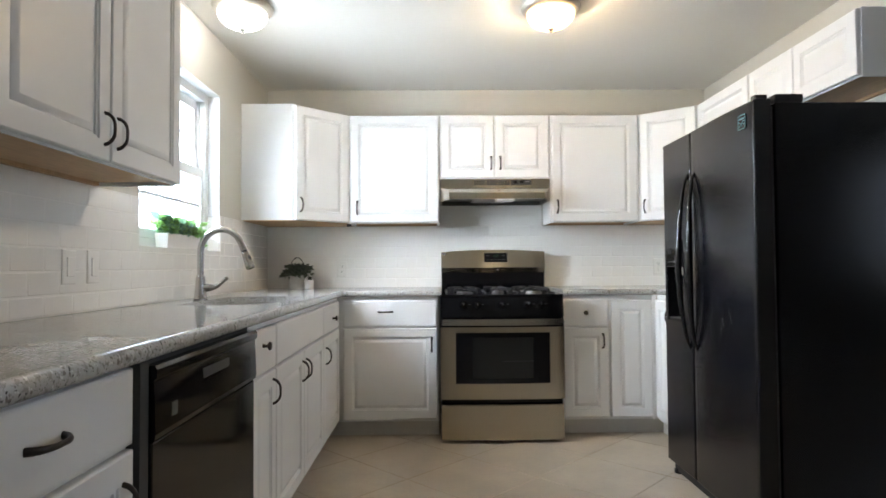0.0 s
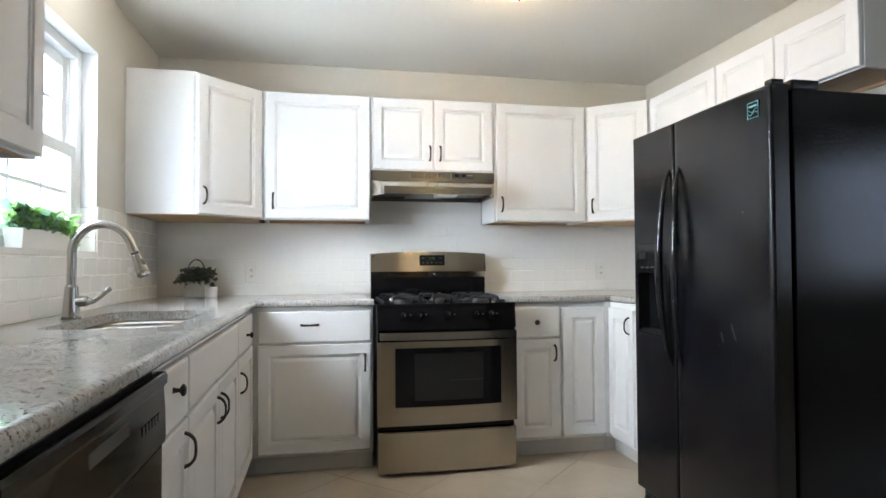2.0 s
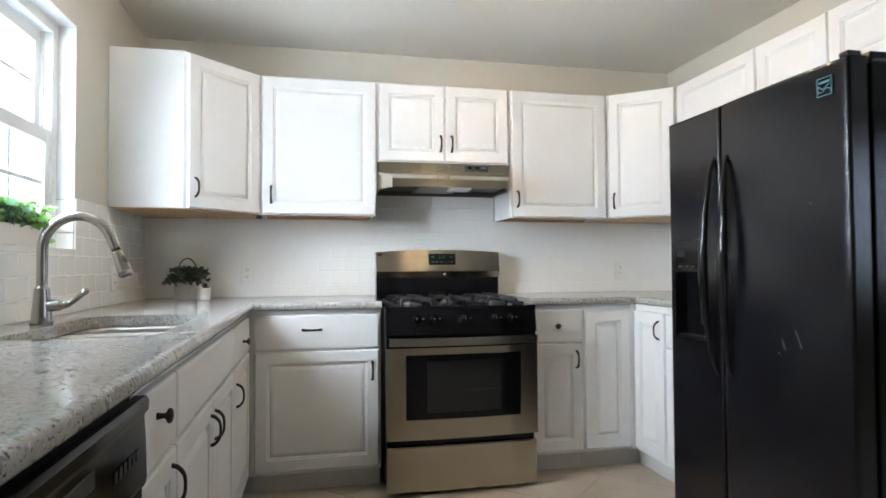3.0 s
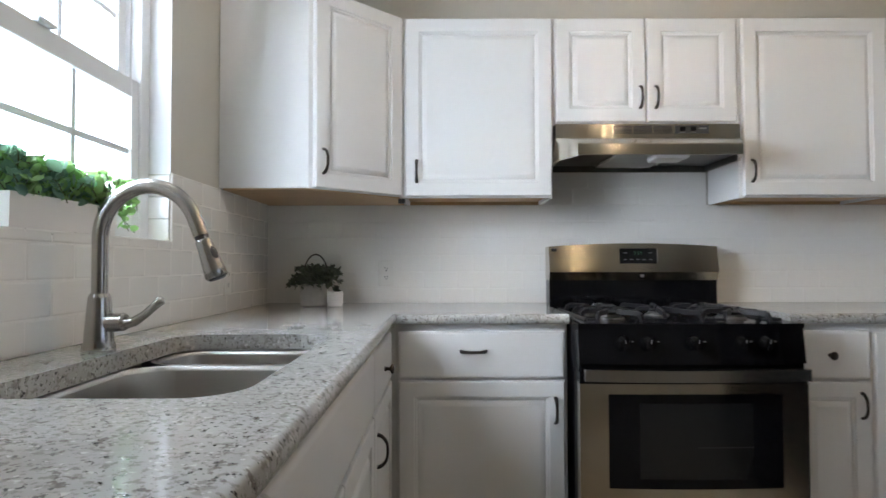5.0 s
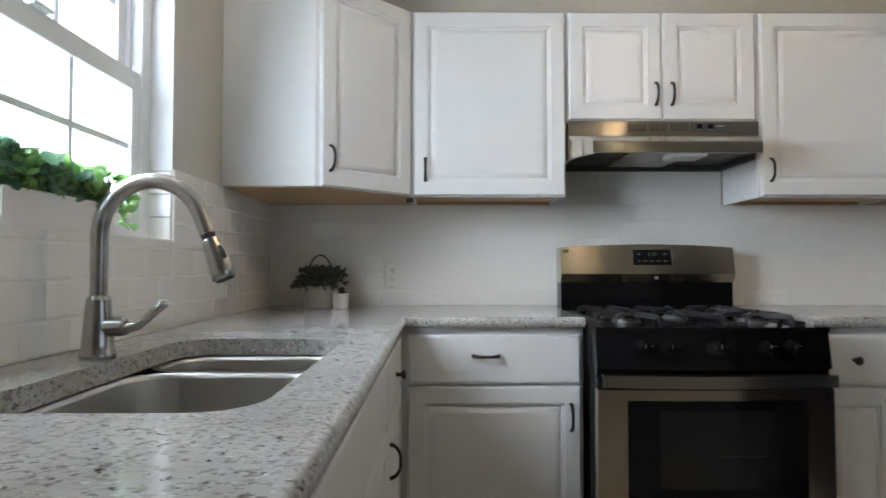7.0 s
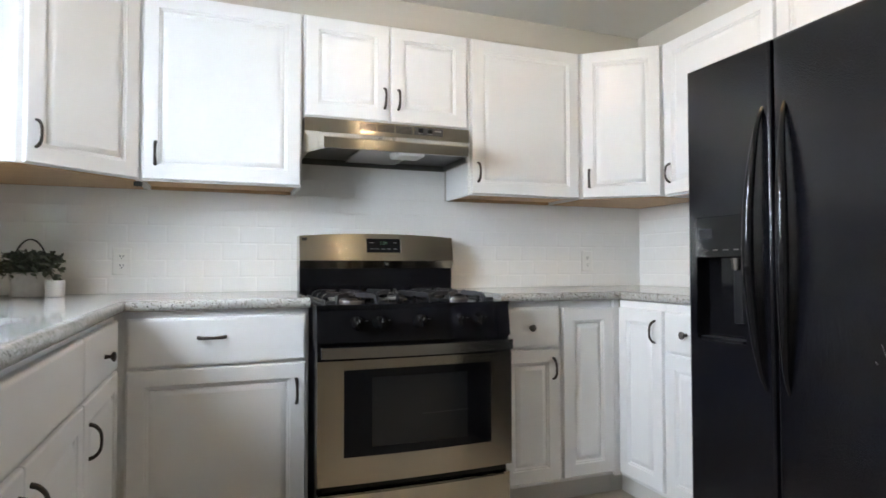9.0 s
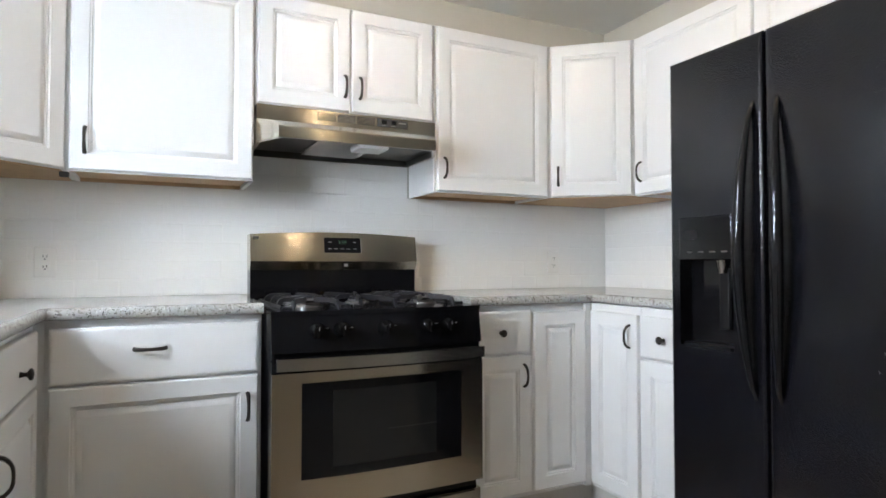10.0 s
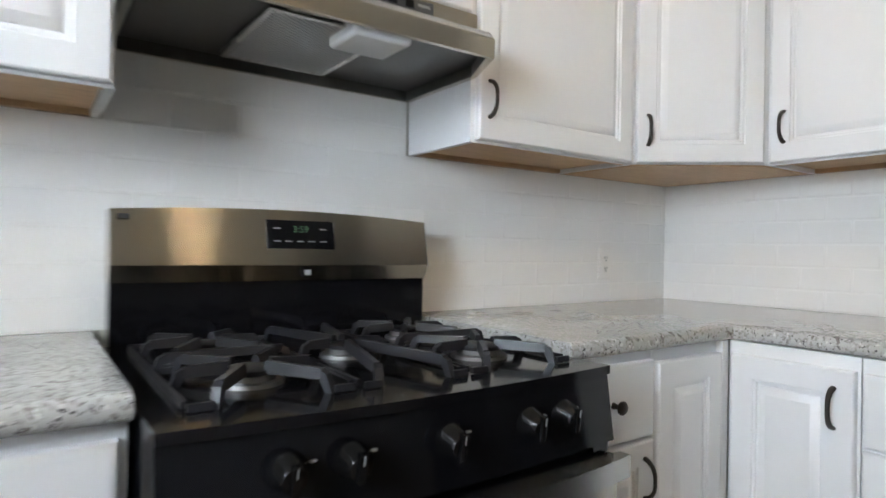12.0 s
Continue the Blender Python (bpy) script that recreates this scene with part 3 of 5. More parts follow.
# ---- gas range ----
def bowed(bm, x0, x1, yf, yb, z0, z1, bow, seg=14, lean=0.0, arch=0.0):
    """A slab whose front bows out by bow at mid-width; lean sets the top back, arch lifts the top at mid-width."""
    rings = []
    for i in range(seg + 1):
        a = i / seg
        x = x0 + a * (x1 - x0)
        k = 1 - (2 * a - 1) ** 2
        y = yf - bow * k
        t = z1 + arch * k
        rings.append([bm.verts.new(c) for c in ((x, y, z0), (x, y + lean, t), (x, yb, t), (x, yb, z0))])
    for a, b in zip(rings, rings[1:]):
        for i in range(4):
            bm.faces.new((a[i], a[(i + 1) % 4], b[(i + 1) % 4], b[i]))
    bm.faces.new(rings[0][::-1]), bm.faces.new(rings[-1])
    return bm


def soften(bm, r, seg=2, angle=45):
    es = [e for e in bm.edges if len(e.link_faces) == 2 and e.calc_face_angle(0) > radians(angle)]
    bmesh.ops.bevel(bm, geom=es, offset=r, segments=seg, affect="EDGES", profile=0.5)
    return bm


RX0, RX1, RY = -0.006, 0.753, -0.120
stove = thing("gas_range", (0.378, 0.2, 0), "stainless and black freestanding gas range between the counters", "stove")
part("body", boxed(RX0 + 0.004, RX1 - 0.004, RY + 0.02, 0.60, 0.03, 0.888), M_BLACK, stove, "black enamel sides")
for fx in (0.05, 0.70):
    for fy in (-0.02, 0.52):
        part("foot", lathe(bmesh.new(), [(0, 0), (0.018, 0), (0.018, 0.006), (0.01, 0.01), (0.01, 0.032)], 12, pose(fx, fy, 0)), M_BLACK, stove)
drawer = part("storage_drawer", soften(bowed(bmesh.new(), RX0 + 0.004, RX1 - 0.004, RY - 0.012, RY + 0.018, 0.022, 0.236, 0.012), 0.006), M_STEEL_H, stove, "brushed stainless warming drawer")
bm = bmesh.new()
bowed(bm, RX0 + 0.03, RX1 - 0.03, RY - 0.022, RY - 0.010, 0.214, 0.232, 0.012)
part("drawer_grip", soften(bm, 0.004), M_STEEL_H, drawer)
oven = part("oven_door", soften(bowed(bmesh.new(), RX0, RX1, RY - 0.022, RY + 0.018, 0.270, 0.708, 0.012), 0.006), M_STEEL_H, stove, "brushed stainless oven door")
part("door_top_rail", soften(bowed(bmesh.new(), RX0, RX1, RY - 0.018, RY + 0.018, 0.7085, 0.746, 0.012), 0.004), M_BLACK, oven, "black rail behind the handle")
bm = bmesh.new()
bowed(bm, 0.079, 0.669, RY - 0.0265, RY - 0.0215, 0.366, 0.674, 0.0120)
part("window_border", soften(bm, 0.003), M_BLACK, oven, "black window surround")
bm = bmesh.new()
bowed(bm, 0.120, 0.628, RY - 0.0285, RY - 0.0262, 0.398, 0.645, 0.0112)
part("oven_window", bm, M_BLACKGLASS, oven, "dark oven glass")
bm = bmesh.new()
bowed(bm, 0.14, 0.62, RY - 0.0292, RY - 0.0287, 0.500, 0.503, 0.0105)
part("oven_rack", bm, M_FRIDGE_TRIM, oven, "faint oven rack behind the glass")
part("vent_slot", boxed(RX0 + 0.02, RX1 - 0.02, RY - 0.004, RY + 0.002, 0.244, 0.266), M_BLACK, stove)
bm = bmesh.new()
bowed(bm, RX0 + 0.010, RX1 - 0.012, RY - 0.060, RY - 0.036, 0.722, 0.760, 0.026)
part("oven_handle", soften(bm, 0.008, 3), M_NICKEL, oven, "bowed stainless bar handle")
for hx in (RX0 + 0.022, RX1 - 0.048):
    part("handle_bracket", boxed(hx, hx + 0.026, RY - 0.050, RY - 0.018, 0.724, 0.758, 0.004), M_BLACK, oven)
bm = bmesh.new()
bowed(bm, RX0, RX1, RY - 0.014, 0.04, 0.772, 0.889, 0.022, lean=0.018)
panel = part("control_panel", soften(bm, 0.008), M_BLACK, stove, "glossy black control panel")
part("panel_lip", soften(bowed(bmesh.new(), RX0 + 0.002, RX1 - 0.002, RY - 0.002, 0.02, 0.749, 0.7715, 0.018), 0.003), M_BLACK, stove)
bm = lathe(bmesh.new(), [(0, 0.002), (0.024, 0.002), (0.025, 0.010), (0.021, 0.016), (0.018, 0.032), (0.015, 0.036), (0, 0.037)], 22)
box(bm, -0.0055, 0.0055, -0.0195, 0.0195, 0.030, 0.042, 0.002)
KN = mesh_of("range_knob", bm, M_KNOB, 45)
MK = mesh_of("knob_mark", boxed(-0.0010, 0.0010, 0.006, 0.018, 0.0421, 0.0427), M_MARK, 0)
for kx in (0.135, 0.218, 0.371, 0.527, 0.608):
    a = (kx - RX0) / (RX1 - RX0)
    ky = RY - 0.014 - 0.022 * (1 - (2 * a - 1) ** 2)
    mk = pose(kx, ky + 0.0082, 0.845, 98)
    k = put("burner_knob", KN, panel, "", mk)
    put("pointer_mark", MK, k, "", mk)
    for dx in (0.036,):
        part("printed_mark", boxed(kx + dx - 0.004, kx + dx + 0.004, ky + 0.004, ky + 0.0095, 0.846, 0.848), M_MARK, panel)
bm = bmesh.new()
bowed(bm, RX0 - 0.001, RX1 + 0.001, RY - 0.002, 0.53, 0.8895, 0.905, 0.020)
cook = part("cooktop", soften(bm, 0.006), M_BLACK, stove, "glossy black enamel cooktop")
BURN = [(0.155, 0.07, 0.040), (0.155, 0.35, 0.034), (0.378, 0.205, 0.036), (0.600, 0.07, 0.044), (0.600, 0.35, 0.034)]
for bx, by, br in BURN:
    b = part("burner", lathe(bmesh.new(), [(0, 0.9045), (br + 0.012, 0.9045), (br + 0.010, 0.911), (br, 0.913), (br, 0.921), (0, 0.921)], 26, pose(bx, by, 0)), M_BURNER, stove, "dull aluminium burner base")
    part("burner_cap", lathe(bmesh.new(), [(0, 0.9212), (br - 0.003, 0.9212), (br - 0.002, 0.928), (br - 0.008, 0.931), (0, 0.932)], 26, pose(bx, by, 0)), M_IRON, b)


def bar(bm, p, q, w, h0, h1, drop0=0.0, drop1=0.0):
    """A cast bar from p to q in plan, between heights h0 and h1, its top dropped at either end."""
    p, q = Vector(p), Vector(q)
    d = (q - p).normalized()
    n = Vector((-d.y, d.x)) * w / 2
    v = []
    for c, dr in ((p, drop0), (q, drop1)):
        for s, f in ((1, 1.0), (-1, 1.0), (-1, 0.55), (1, 0.55)):
            z = h0 if f == 1.0 else h1 - dr
            o = c + n * s * f
            v.append(bm.verts.new((o.x, o.y, z)))
    for f in ((0, 1, 2, 3), (7, 6, 5, 4), (0, 4, 5, 1), (1, 5, 6, 2), (2, 6, 7, 3), (3, 7, 4, 0)):
        bm.faces.new([v[i] for i in f])


def grate(x0, x1, y0, y1, centres):
    """A cast-iron burner grate: a low outer frame, and fingers on bent legs that run in to each burner."""
    bm = bmesh.new()
    for x in (x0, x1):
        bar(bm, (x, y0 + 0.035), (x, y1 - 0.035), 0.010, 0.9068, 0.9165)
    half = (y1 - y0) / (2 * len(centres))
    for cx, cy in centres:
        lo, hi = max(cy - half, y0), min(cy + half, y1)
        sx = 0.36 * (x1 - x0)
        ends = [(x0, cy), (x1, cy), (cx - sx, lo + 0.012), (cx + sx, lo + 0.012), (cx - sx, hi - 0.012), (cx + sx, hi - 0.012)]
        for a in ends:
            d = (Vector((cx, cy)) - Vector(a)).normalized()
            knee = Vector(a) + d * 0.020
            tip = Vector((cx, cy)) - d * 0.032
            bar(bm, knee, tip, 0.016, 0.924, 0.943, 0.004, 0.001)
            leg(bm, a, knee, 0.013)
        # cross bars tie the finger feet together at the front and the rear of each burner
        for y in (lo + 0.012, hi - 0.012):
            bar(bm, (x0, y), (cx - sx, y), 0.010, 0.9066, 0.9163)
            bar(bm, (cx + sx, y), (x1, y), 0.010, 0.9066, 0.9163)
    if len(centres) == 2:
        ym = (y0 + y1) / 2
        bar(bm, (x0 + 0.018, ym), (x1 - 0.018, ym), 0.013, 0.925, 0.939)
        for fx, kx in ((x0, x0 + 0.018), (x1, x1 - 0.018)):
            leg(bm, (fx, ym), (kx, ym), 0.013)
    return part("grate", bm, M_IRON, stove, "matt black cast-iron grate", smooth=0)


def leg(bm, foot, knee, w):
    """The bent end of a grate finger, from the cooktop up to the finger's underside and top."""
    p, q = Vector(foot), Vector(knee)
    d = (q - p).normalized()
    n = Vector((-d.y, d.x)) * w / 2
    prof = [(p, 0.9052), (p + d * 0.012, 0.9052), (q + d * 0.004, 0.927), (q, 0.9368), (q - d * 0.010, 0.932)]
    rows = [[bm.verts.new((c.x + s * n.x, c.y + s * n.y, z)) for c, z in prof] for s in (1, -1)]
    bm.faces.new(rows[0]), bm.faces.new(rows[1][::-1])
    for i in range(5):
        j = (i + 1) % 5
        bm.faces.new([rows[0][j], rows[0][i], rows[1][i], rows[1][j]])


grate(0.040, 0.270, -0.075, 0.475, [(0.155, 0.07), (0.155, 0.35)])
grate(0.284, 0.472, -0.075, 0.475, [(0.378, 0.205)])
grate(0.486, 0.714, -0.075, 0.475, [(0.600, 0.07), (0.600, 0.35)])
# backguard
bm = bmesh.new()
bowed(bm, 0.012, 0.756, 0.514, 0.598, 0.9055, 1.034, 0.0)
part("backguard_base", soften(bm, 0.004), M_BLACK, stove, "glossy black lower backguard")
bm = bmesh.new()
bowed(bm, 0.010, 0.758, 0.508, 0.598, 1.0345, 1.0700, 0.004, lean=-0.016)
part("backguard_strip", soften(bm, 0.003), M_STEEL_H, stove, "stainless lower strip")
bm = bmesh.new()
bowed(bm, 0.010, 0.758, 0.492, 0.598, 1.0705, 1.184, 0.006, lean=0.022, arch=0.014)
guard = part("backguard", soften(bm, 0.006), M_STEEL_H, stove, "arched brushed stainless backguard")
gm = pose(0, 0.4885, 1.068, -9.6)
disp = part("clock_panel", boxed(0.320, 0.486, -0.0035, 0.004, 0.040, 0.108, 0.0015), M_GLOSSBLACK, guard, "black clock and timer panel", gm)
part("panel_rim", boxed(0.4862, 0.489, -0.003, 0.004, 0.042, 0.106), M_CHROME, disp, "", gm)
for bx, bz in ((0.345, 0.088), (0.345, 0.058), (0.372, 0.058), (0.400, 0.058), (0.428, 0.058), (0.458, 0.058), (0.458, 0.088)):
    part("button_mark", boxed(bx - 0.008, bx + 0.008, -0.0042, -0.0036, bz - 0.0015, bz + 0.0015), M_MARK, disp, "", gm)
part("badge", boxed(0.402, 0.426, -0.004, 0.010, -0.026, -0.004, 0.001), M_GLOSSBLACK, guard, "small square badge", gm)
part("badge_mark", boxed(0.406, 0.422, -0.0046, -0.0041, -0.021, -0.009), M_MARK, guard, "", gm)
part("corner_sticker", boxed(0.022, 0.044, -0.0030, -0.001, 0.098, 0.108), M_SLOT, guard, "small dark corner label", gm)


def lettering(text, size, mat, parent, m, name="digits"):
    cu = bpy.data.curves.new(name, "FONT")
    cu.body, cu.size, cu.extrude, cu.align_x, cu.align_y = text, size, 0.0004, "CENTER", "CENTER"
    tmp = bpy.data.objects.new("tmp_text", cu)
    scene.collection.objects.link(tmp)
    me = bpy.data.meshes.new_from_object(tmp.evaluated_get(bpy.context.evaluated_depsgraph_get()))
    bpy.data.objects.remove(tmp)
    me.name = name
    me.materials.clear()
    me.materials.append(mat)
    return put(name, me, parent, "", m)


lettering("3:59", 0.022, M_LED, disp, gm @ pose(0.402, -0.0042, 0.086, 90), "clock_digits")

# ---- range hood ----
hood = thing("range_hood", (0.381, 0.45, 1.535), "stainless under-cabinet range hood with a wire-mesh filter", "range hood")
HY, HL, HZ = 0.298, 0.158, 1.529    # upper front, lip front, underside
TAP = 0.060
bm = bmesh.new()


def hood_ring(z, yf, inset, yb=0.612):
    return [(0.003, yb, z), (0.003, HY + 0.002, z), (0.003 + inset, yf, z), (0.761 - inset, yf, z), (0.761, HY + 0.002, z), (0.761, yb, z)]


rows = [hood_ring(1.681, HY, 0.0), hood_ring(1.622, HY, 0.0), hood_ring(1.598, HL + 0.035, TAP * 0.75), hood_ring(1.574, HL + 0.004, TAP), hood_ring(1.568, HL, TAP), hood_ring(HZ, HL, TAP),
        [(0.018, 0.600, HZ), (0.018, HY, HZ), (0.018 + TAP, HL + 0.012, HZ), (0.746 - TAP, HL + 0.012, HZ), (0.746, HY, HZ), (0.746, 0.600, HZ)]]
vr = [[bm.verts.new(c) for c in r] for r in rows]
for a, b in zip(vr, vr[1:]):
    for i in range(6):
        bm.faces.new((a[i], a[(i + 1) % 6], b[(i + 1) % 6], b[i]))
bm.faces.new(vr[0])
shell = part("canopy", bm, M_STEEL_H, hood, "brushed stainless canopy", smooth=30)
bm = bmesh.new()
inner = [[bm.verts.new((x, y, z)) for x, y, _ in rows[-1]] for z in (HZ + 0.0005, HZ + 0.028)]
for i in range(6):
    bm.faces.new((inner[0][i], inner[0][(i + 1) % 6], inner[1][(i + 1) % 6], inner[1][i]))
bm.faces.new(inner[1])
part("inner_pan", bm, M_HOODIN, hood, "dark grey hood interior", smooth=0)
fm = pose(0.226, 0.215, HZ + 0.012)
filt = part("filter", boxed(0.012, 0.238, 0.012, 0.328, 0.004, 0.008), M_SLOT, hood, "silver wire-mesh grease filter", fm)
bm = bmesh.new()
for a in ((0, 0.25, 0, 0.0118), (0, 0.25, 0.3282, 0.34), (0, 0.0118, 0.0118, 0.3282), (0.2382, 0.25, 0.0118, 0.3282)):
    box(bm, *a, -0.001, 0.009, 0.001)
part("filter_frame", bm, M_STEEL, filt, "", fm)
bm = bmesh.new()
# expanded mesh: two families of slanting strands
for fam, z in ((1, 0.0003), (-1, -0.0012)):
    for i in range(-30, 60):
        seg = [(0.0125, 0.0125 + i * 0.0115), (0.2375, 0.0125 + i * 0.0115 + fam * 0.130)]
        (xa, ya), (xb, yb) = seg
        for lim in (0.0125, 0.3275):
            for k in (0, 1):
                (xa, ya), (xb, yb) = (xb, yb), (xa, ya)
                if (ya < lim) == (lim < 0.1) and abs(yb - ya) > 1e-6:
                    t = (lim - ya) / (yb - ya)
                    if 0 < t < 1:
                        xa, ya = xa + t * (xb - xa), lim
        if min(ya, yb) > 0.0124 and max(ya, yb) < 0.3276 and abs(xb - xa) > 0.004:
            bar(bm, (xa, ya), (xb, yb), 0.0036, z, z + 0.0014)
part("wire_mesh", bm, M_FILTER, filt, "", fm, 0)
bm = boxed(0.375, 0.505, 0.178, 0.300, HZ - 0.010, HZ + 0.026, 0.010, 3)
part("lamp_cover", bm, M_LENS, hood, "frosted plastic lamp cover")
for i in range(3):
    for k in range(6):
        x = 0.240 + i * 0.083
        part("vent_louvre", boxed(x, x + 0.076, HY - 0.0016, HY + 0.001, 1.6415 + k * 0.0055, 1.6437 + k * 0.0055), M_SLOT, shell)
part("switch_plate", boxed(0.494, 0.632, HY - 0.0022, HY + 0.001, 1.640, 1.674), M_SLOT, shell, "dark switch plate")
for x in (0.512, 0.556):
    part("rocker_switch", boxed(x, x + 0.022, HY - 0.006, HY - 0.0023, 1.651, 1.668, 0.0015), M_GLOSSBLACK, shell)
    part("switch_mark", boxed(x - 0.001, x + 0.023, HY - 0.003, HY - 0.0023, 1.6445, 1.6465), M_MARK, shell)
part("maker_mark", boxed(0.590, 0.622, HY - 0.003, HY - 0.0023, 1.659, 1.665), M_MARK, shell)

# ---- fridge ----
fridge = thing("refrigerator", (1.58, -1.085, 0), "black side-by-side refrigerator with textured doors and ice dispenser", "refrigerator")
FX, FY0, FY1, FS, FH = 1.184, -1.537, -0.634, -0.972, 1.714
part("cabinet", boxed(FX + 0.085, 1.965, FY0 + 0.004, FY1 - 0.004, 0.03, FH - 0.012, 0.006), M_FRIDGE, fridge, "black pebbled side walls")
part("gasket", boxed(FX + 0.068, FX + 0.0845, FY0 + 0.02, FY1 - 0.02, 0.075, FH - 0.025), M_SLOT, fridge)


def bulge(y):
    """How far the wide door's face bows out at y."""
    u = (2 * y - FY0 - FS + 0.004) / (FS - 0.004 - FY0)
    return 0.008 * max(0.0, 1 - u * u)


def fridge_door(name, y0, y1, hole=None):
    """A door facing -x with rounded long edges; hole = (y0, y1, z0, z1) goes 55 mm deep."""
    bm = bmesh.new()
    z0, z1, t = 0.062, FH, 0.066
    ys = [y0, y1] if not hole else [y0, hole[0], hole[1], y1]
    zs = [z0, z1] if not hole else [z0, hole[2], hole[3], z1]
    for i in range(len(ys) - 1):
        for j in range(len(zs) - 1):
            if hole and i == 1 and j == 1:
                continue
            bm.faces.new([bm.verts.new((FX, y, z)) for y, z in ((ys[i], zs[j]), (ys[i], zs[j + 1]), (ys[i + 1], zs[j + 1]), (ys[i + 1], zs[j]))])
    c = [(y0, z0), (y1, z0), (y1, z1), (y0, z1)]
    bm.faces.new([bm.verts.new((FX + t, y, z)) for y, z in c])
    for i in range(4):
        (ya, za), (yb, zb) = c[i], c[(i + 1) % 4]
        mids = []
        if hole:
            mids = [(y, za) for y in (ys[1:3] if yb > ya else ys[2:0:-1])] if za == zb else [(ya, z) for z in (zs[1:3] if zb > za else zs[2:0:-1])]
        front = [(ya, za)] + mids + [(yb, zb)]
        bm.faces.new([bm.verts.new((FX, y, z)) for y, z in front] + [bm.verts.new((FX + t, y, z)) for y, z in ((yb, zb), (ya, za))])
    bmesh.ops.remove_doubles(bm, verts=bm.verts, dist=1e-5)
    bmesh.ops.recalc_face_normals(bm, faces=bm.faces)
    out = [e for e in bm.edges if len(e.link_faces) == 2 and e.calc_face_angle(0) > 1.0 and all(abs(v.co.x - FX) < 1e-5 for v in e.verts)]
    bmesh.ops.bevel(bm, geom=out, offset=0.010, segments=4, affect="EDGES", profile=0.5)
    if not hole:
        for k in range(1, 20):
            g = bm.verts[:] + bm.edges[:] + bm.faces[:]
            bmesh.ops.bisect_plane(bm, geom=g, plane_co=(FX, y0 + (y1 - y0) * k / 20, 1), plane_no=(0, 1, 0))
        for v in bm.verts:
            if v.co.x < FX + 0.03:
                v.co.x -= bulge(v.co.y)
    return part(name, bm, M_FRIDGE_DOOR, fridge, "black pebbled " + name.replace("_", " "))


DH = (-0.868, -0.672, 0.800, 1.205)
fresh = fridge_door("fridge_door", FY0, FS - 0.004)
ice = fridge_door("freezer_door", FS + 0.004, FY1, DH)
# dispenser
bm = bmesh.new()
vs = {}
for x in (FX + 0.0005, FX + 0.055):
    for y in DH[:2]:
        for z in (DH[2], 1.070):
            vs[(x > FX + 0.01, y, z)] = bm.verts.new((x, y, z))
a0, a1, c0, c1 = DH[0], DH[1], DH[2], 1.070
for q in (((1, a0, c0), (1, a1, c0), (1, a1, c1), (1, a0, c1)), ((0, a0, c0), (0, a1, c0), (1, a1, c0), (1, a0, c0)), ((0, a0, c1), (0, a1, c1), (1, a1, c1), (1, a0, c1)),
          ((0, a0, c0), (0, a0, c1), (1, a0, c1), (1, a0, c0)), ((0, a1, c0), (0, a1, c1), (1, a1, c1), (1, a1, c0))):
    bm.faces.new([vs[(bool(k[0]), k[1], k[2])] for k in q])
part("dispenser_recess", bm, M_GLOSSBLACK, ice, "dark ice and water recess", smooth=0)
part("dispenser_panel", boxed(FX - 0.004, FX + 0.010, DH[0] + 0.001, DH[1] - 0.001, 1.0705, DH[3] - 0.001, 0.003), M_GLOSSBLACK, ice, "glossy black dispenser controls")
part("dispenser_rim", boxed(FX - 0.006, FX + 0.012, DH[0] + 0.001, DH[1] - 0.001, DH[2] - 0.012, DH[2] - 0.0005, 0.002), M_GLOSSBLACK, ice)
part("dispenser_paddle", boxed(FX + 0.030, FX + 0.042, -0.830, -0.795, 0.86, 1.045, 0.004), M_FRIDGE_TRIM, ice)
part("dispenser_nozzle", lathe(bmesh.new(), [(0, 1.03), (0.014, 1.03), (0.02, 1.069), (0, 1.069)], 14, pose(FX + 0.028, -0.812, 0)), M_NICKEL, ice)
part("drip_tray", boxed(FX + 0.002, FX + 0.052, DH[0] + 0.012, DH[1] - 0.012, DH[2] + 0.001, DH[2] + 0.010), M_FRIDGE_TRIM, ice)
for i in range(4):
    y = -0.700 - i * 0.042
    part("dispenser_button", boxed(FX - 0.0055, FX - 0.0042, y - 0.026, y - 0.006, 1.093, 1.098), M_HOODIN, ice)
part("dispenser_label", boxed(FX - 0.0052, FX - 0.0042, -0.745, -0.690, 1.135, 1.165), M_FRIDGE_TRIM, ice)


def fridge_handle(yc, lean, parent):
    """A tall arched handle, wide in the middle and drawn to points at its ends."""
    bm = bmesh.new()
    pts, rad = [], []
    for i in range(25):
        a = i / 24
        k = math.sin(math.pi * a)
        pts.append((FX + 0.004 - 0.048 * k ** 0.55, yc + lean * (0.4 - k) * 0.02, 0.675 + a * 0.845))
        rad.append(0.0065 + 0.0125 * k)
    tube(bm, pts, rad, 12, 0.8, (0, 1, 0))
    return part("handle", bm, M_GLOSSBLACK, parent, "long glossy black arched handle")


fridge_handle(FS - 0.050, 1, fresh)
fridge_handle(FS + 0.042, -1, ice)
part("hinge_cover", boxed(FX + 0.012, FX + 0.062, FY0 + 0.010, FY0 + 0.045, FH + 0.0005, FH + 0.020, 0.005), M_FRIDGE_TRIM, fresh)
part("top_hinge", boxed(FX + 0.090, FX + 0.200, FY0 + 0.008, FY0 + 0.070, FH - 0.0118, FH + 0.022, 0.006), M_FRIDGE_TRIM, fridge, "black hinge cap")
BX = FX - bulge(-1.46)
bad = part("door_badge", boxed(BX - 0.0022, BX + 0.004, -1.487, -1.432, 1.612, 1.672, 0.001), M_GLOSSBLACK, fresh, "small dark badge with teal lines")
bm = bmesh.new()
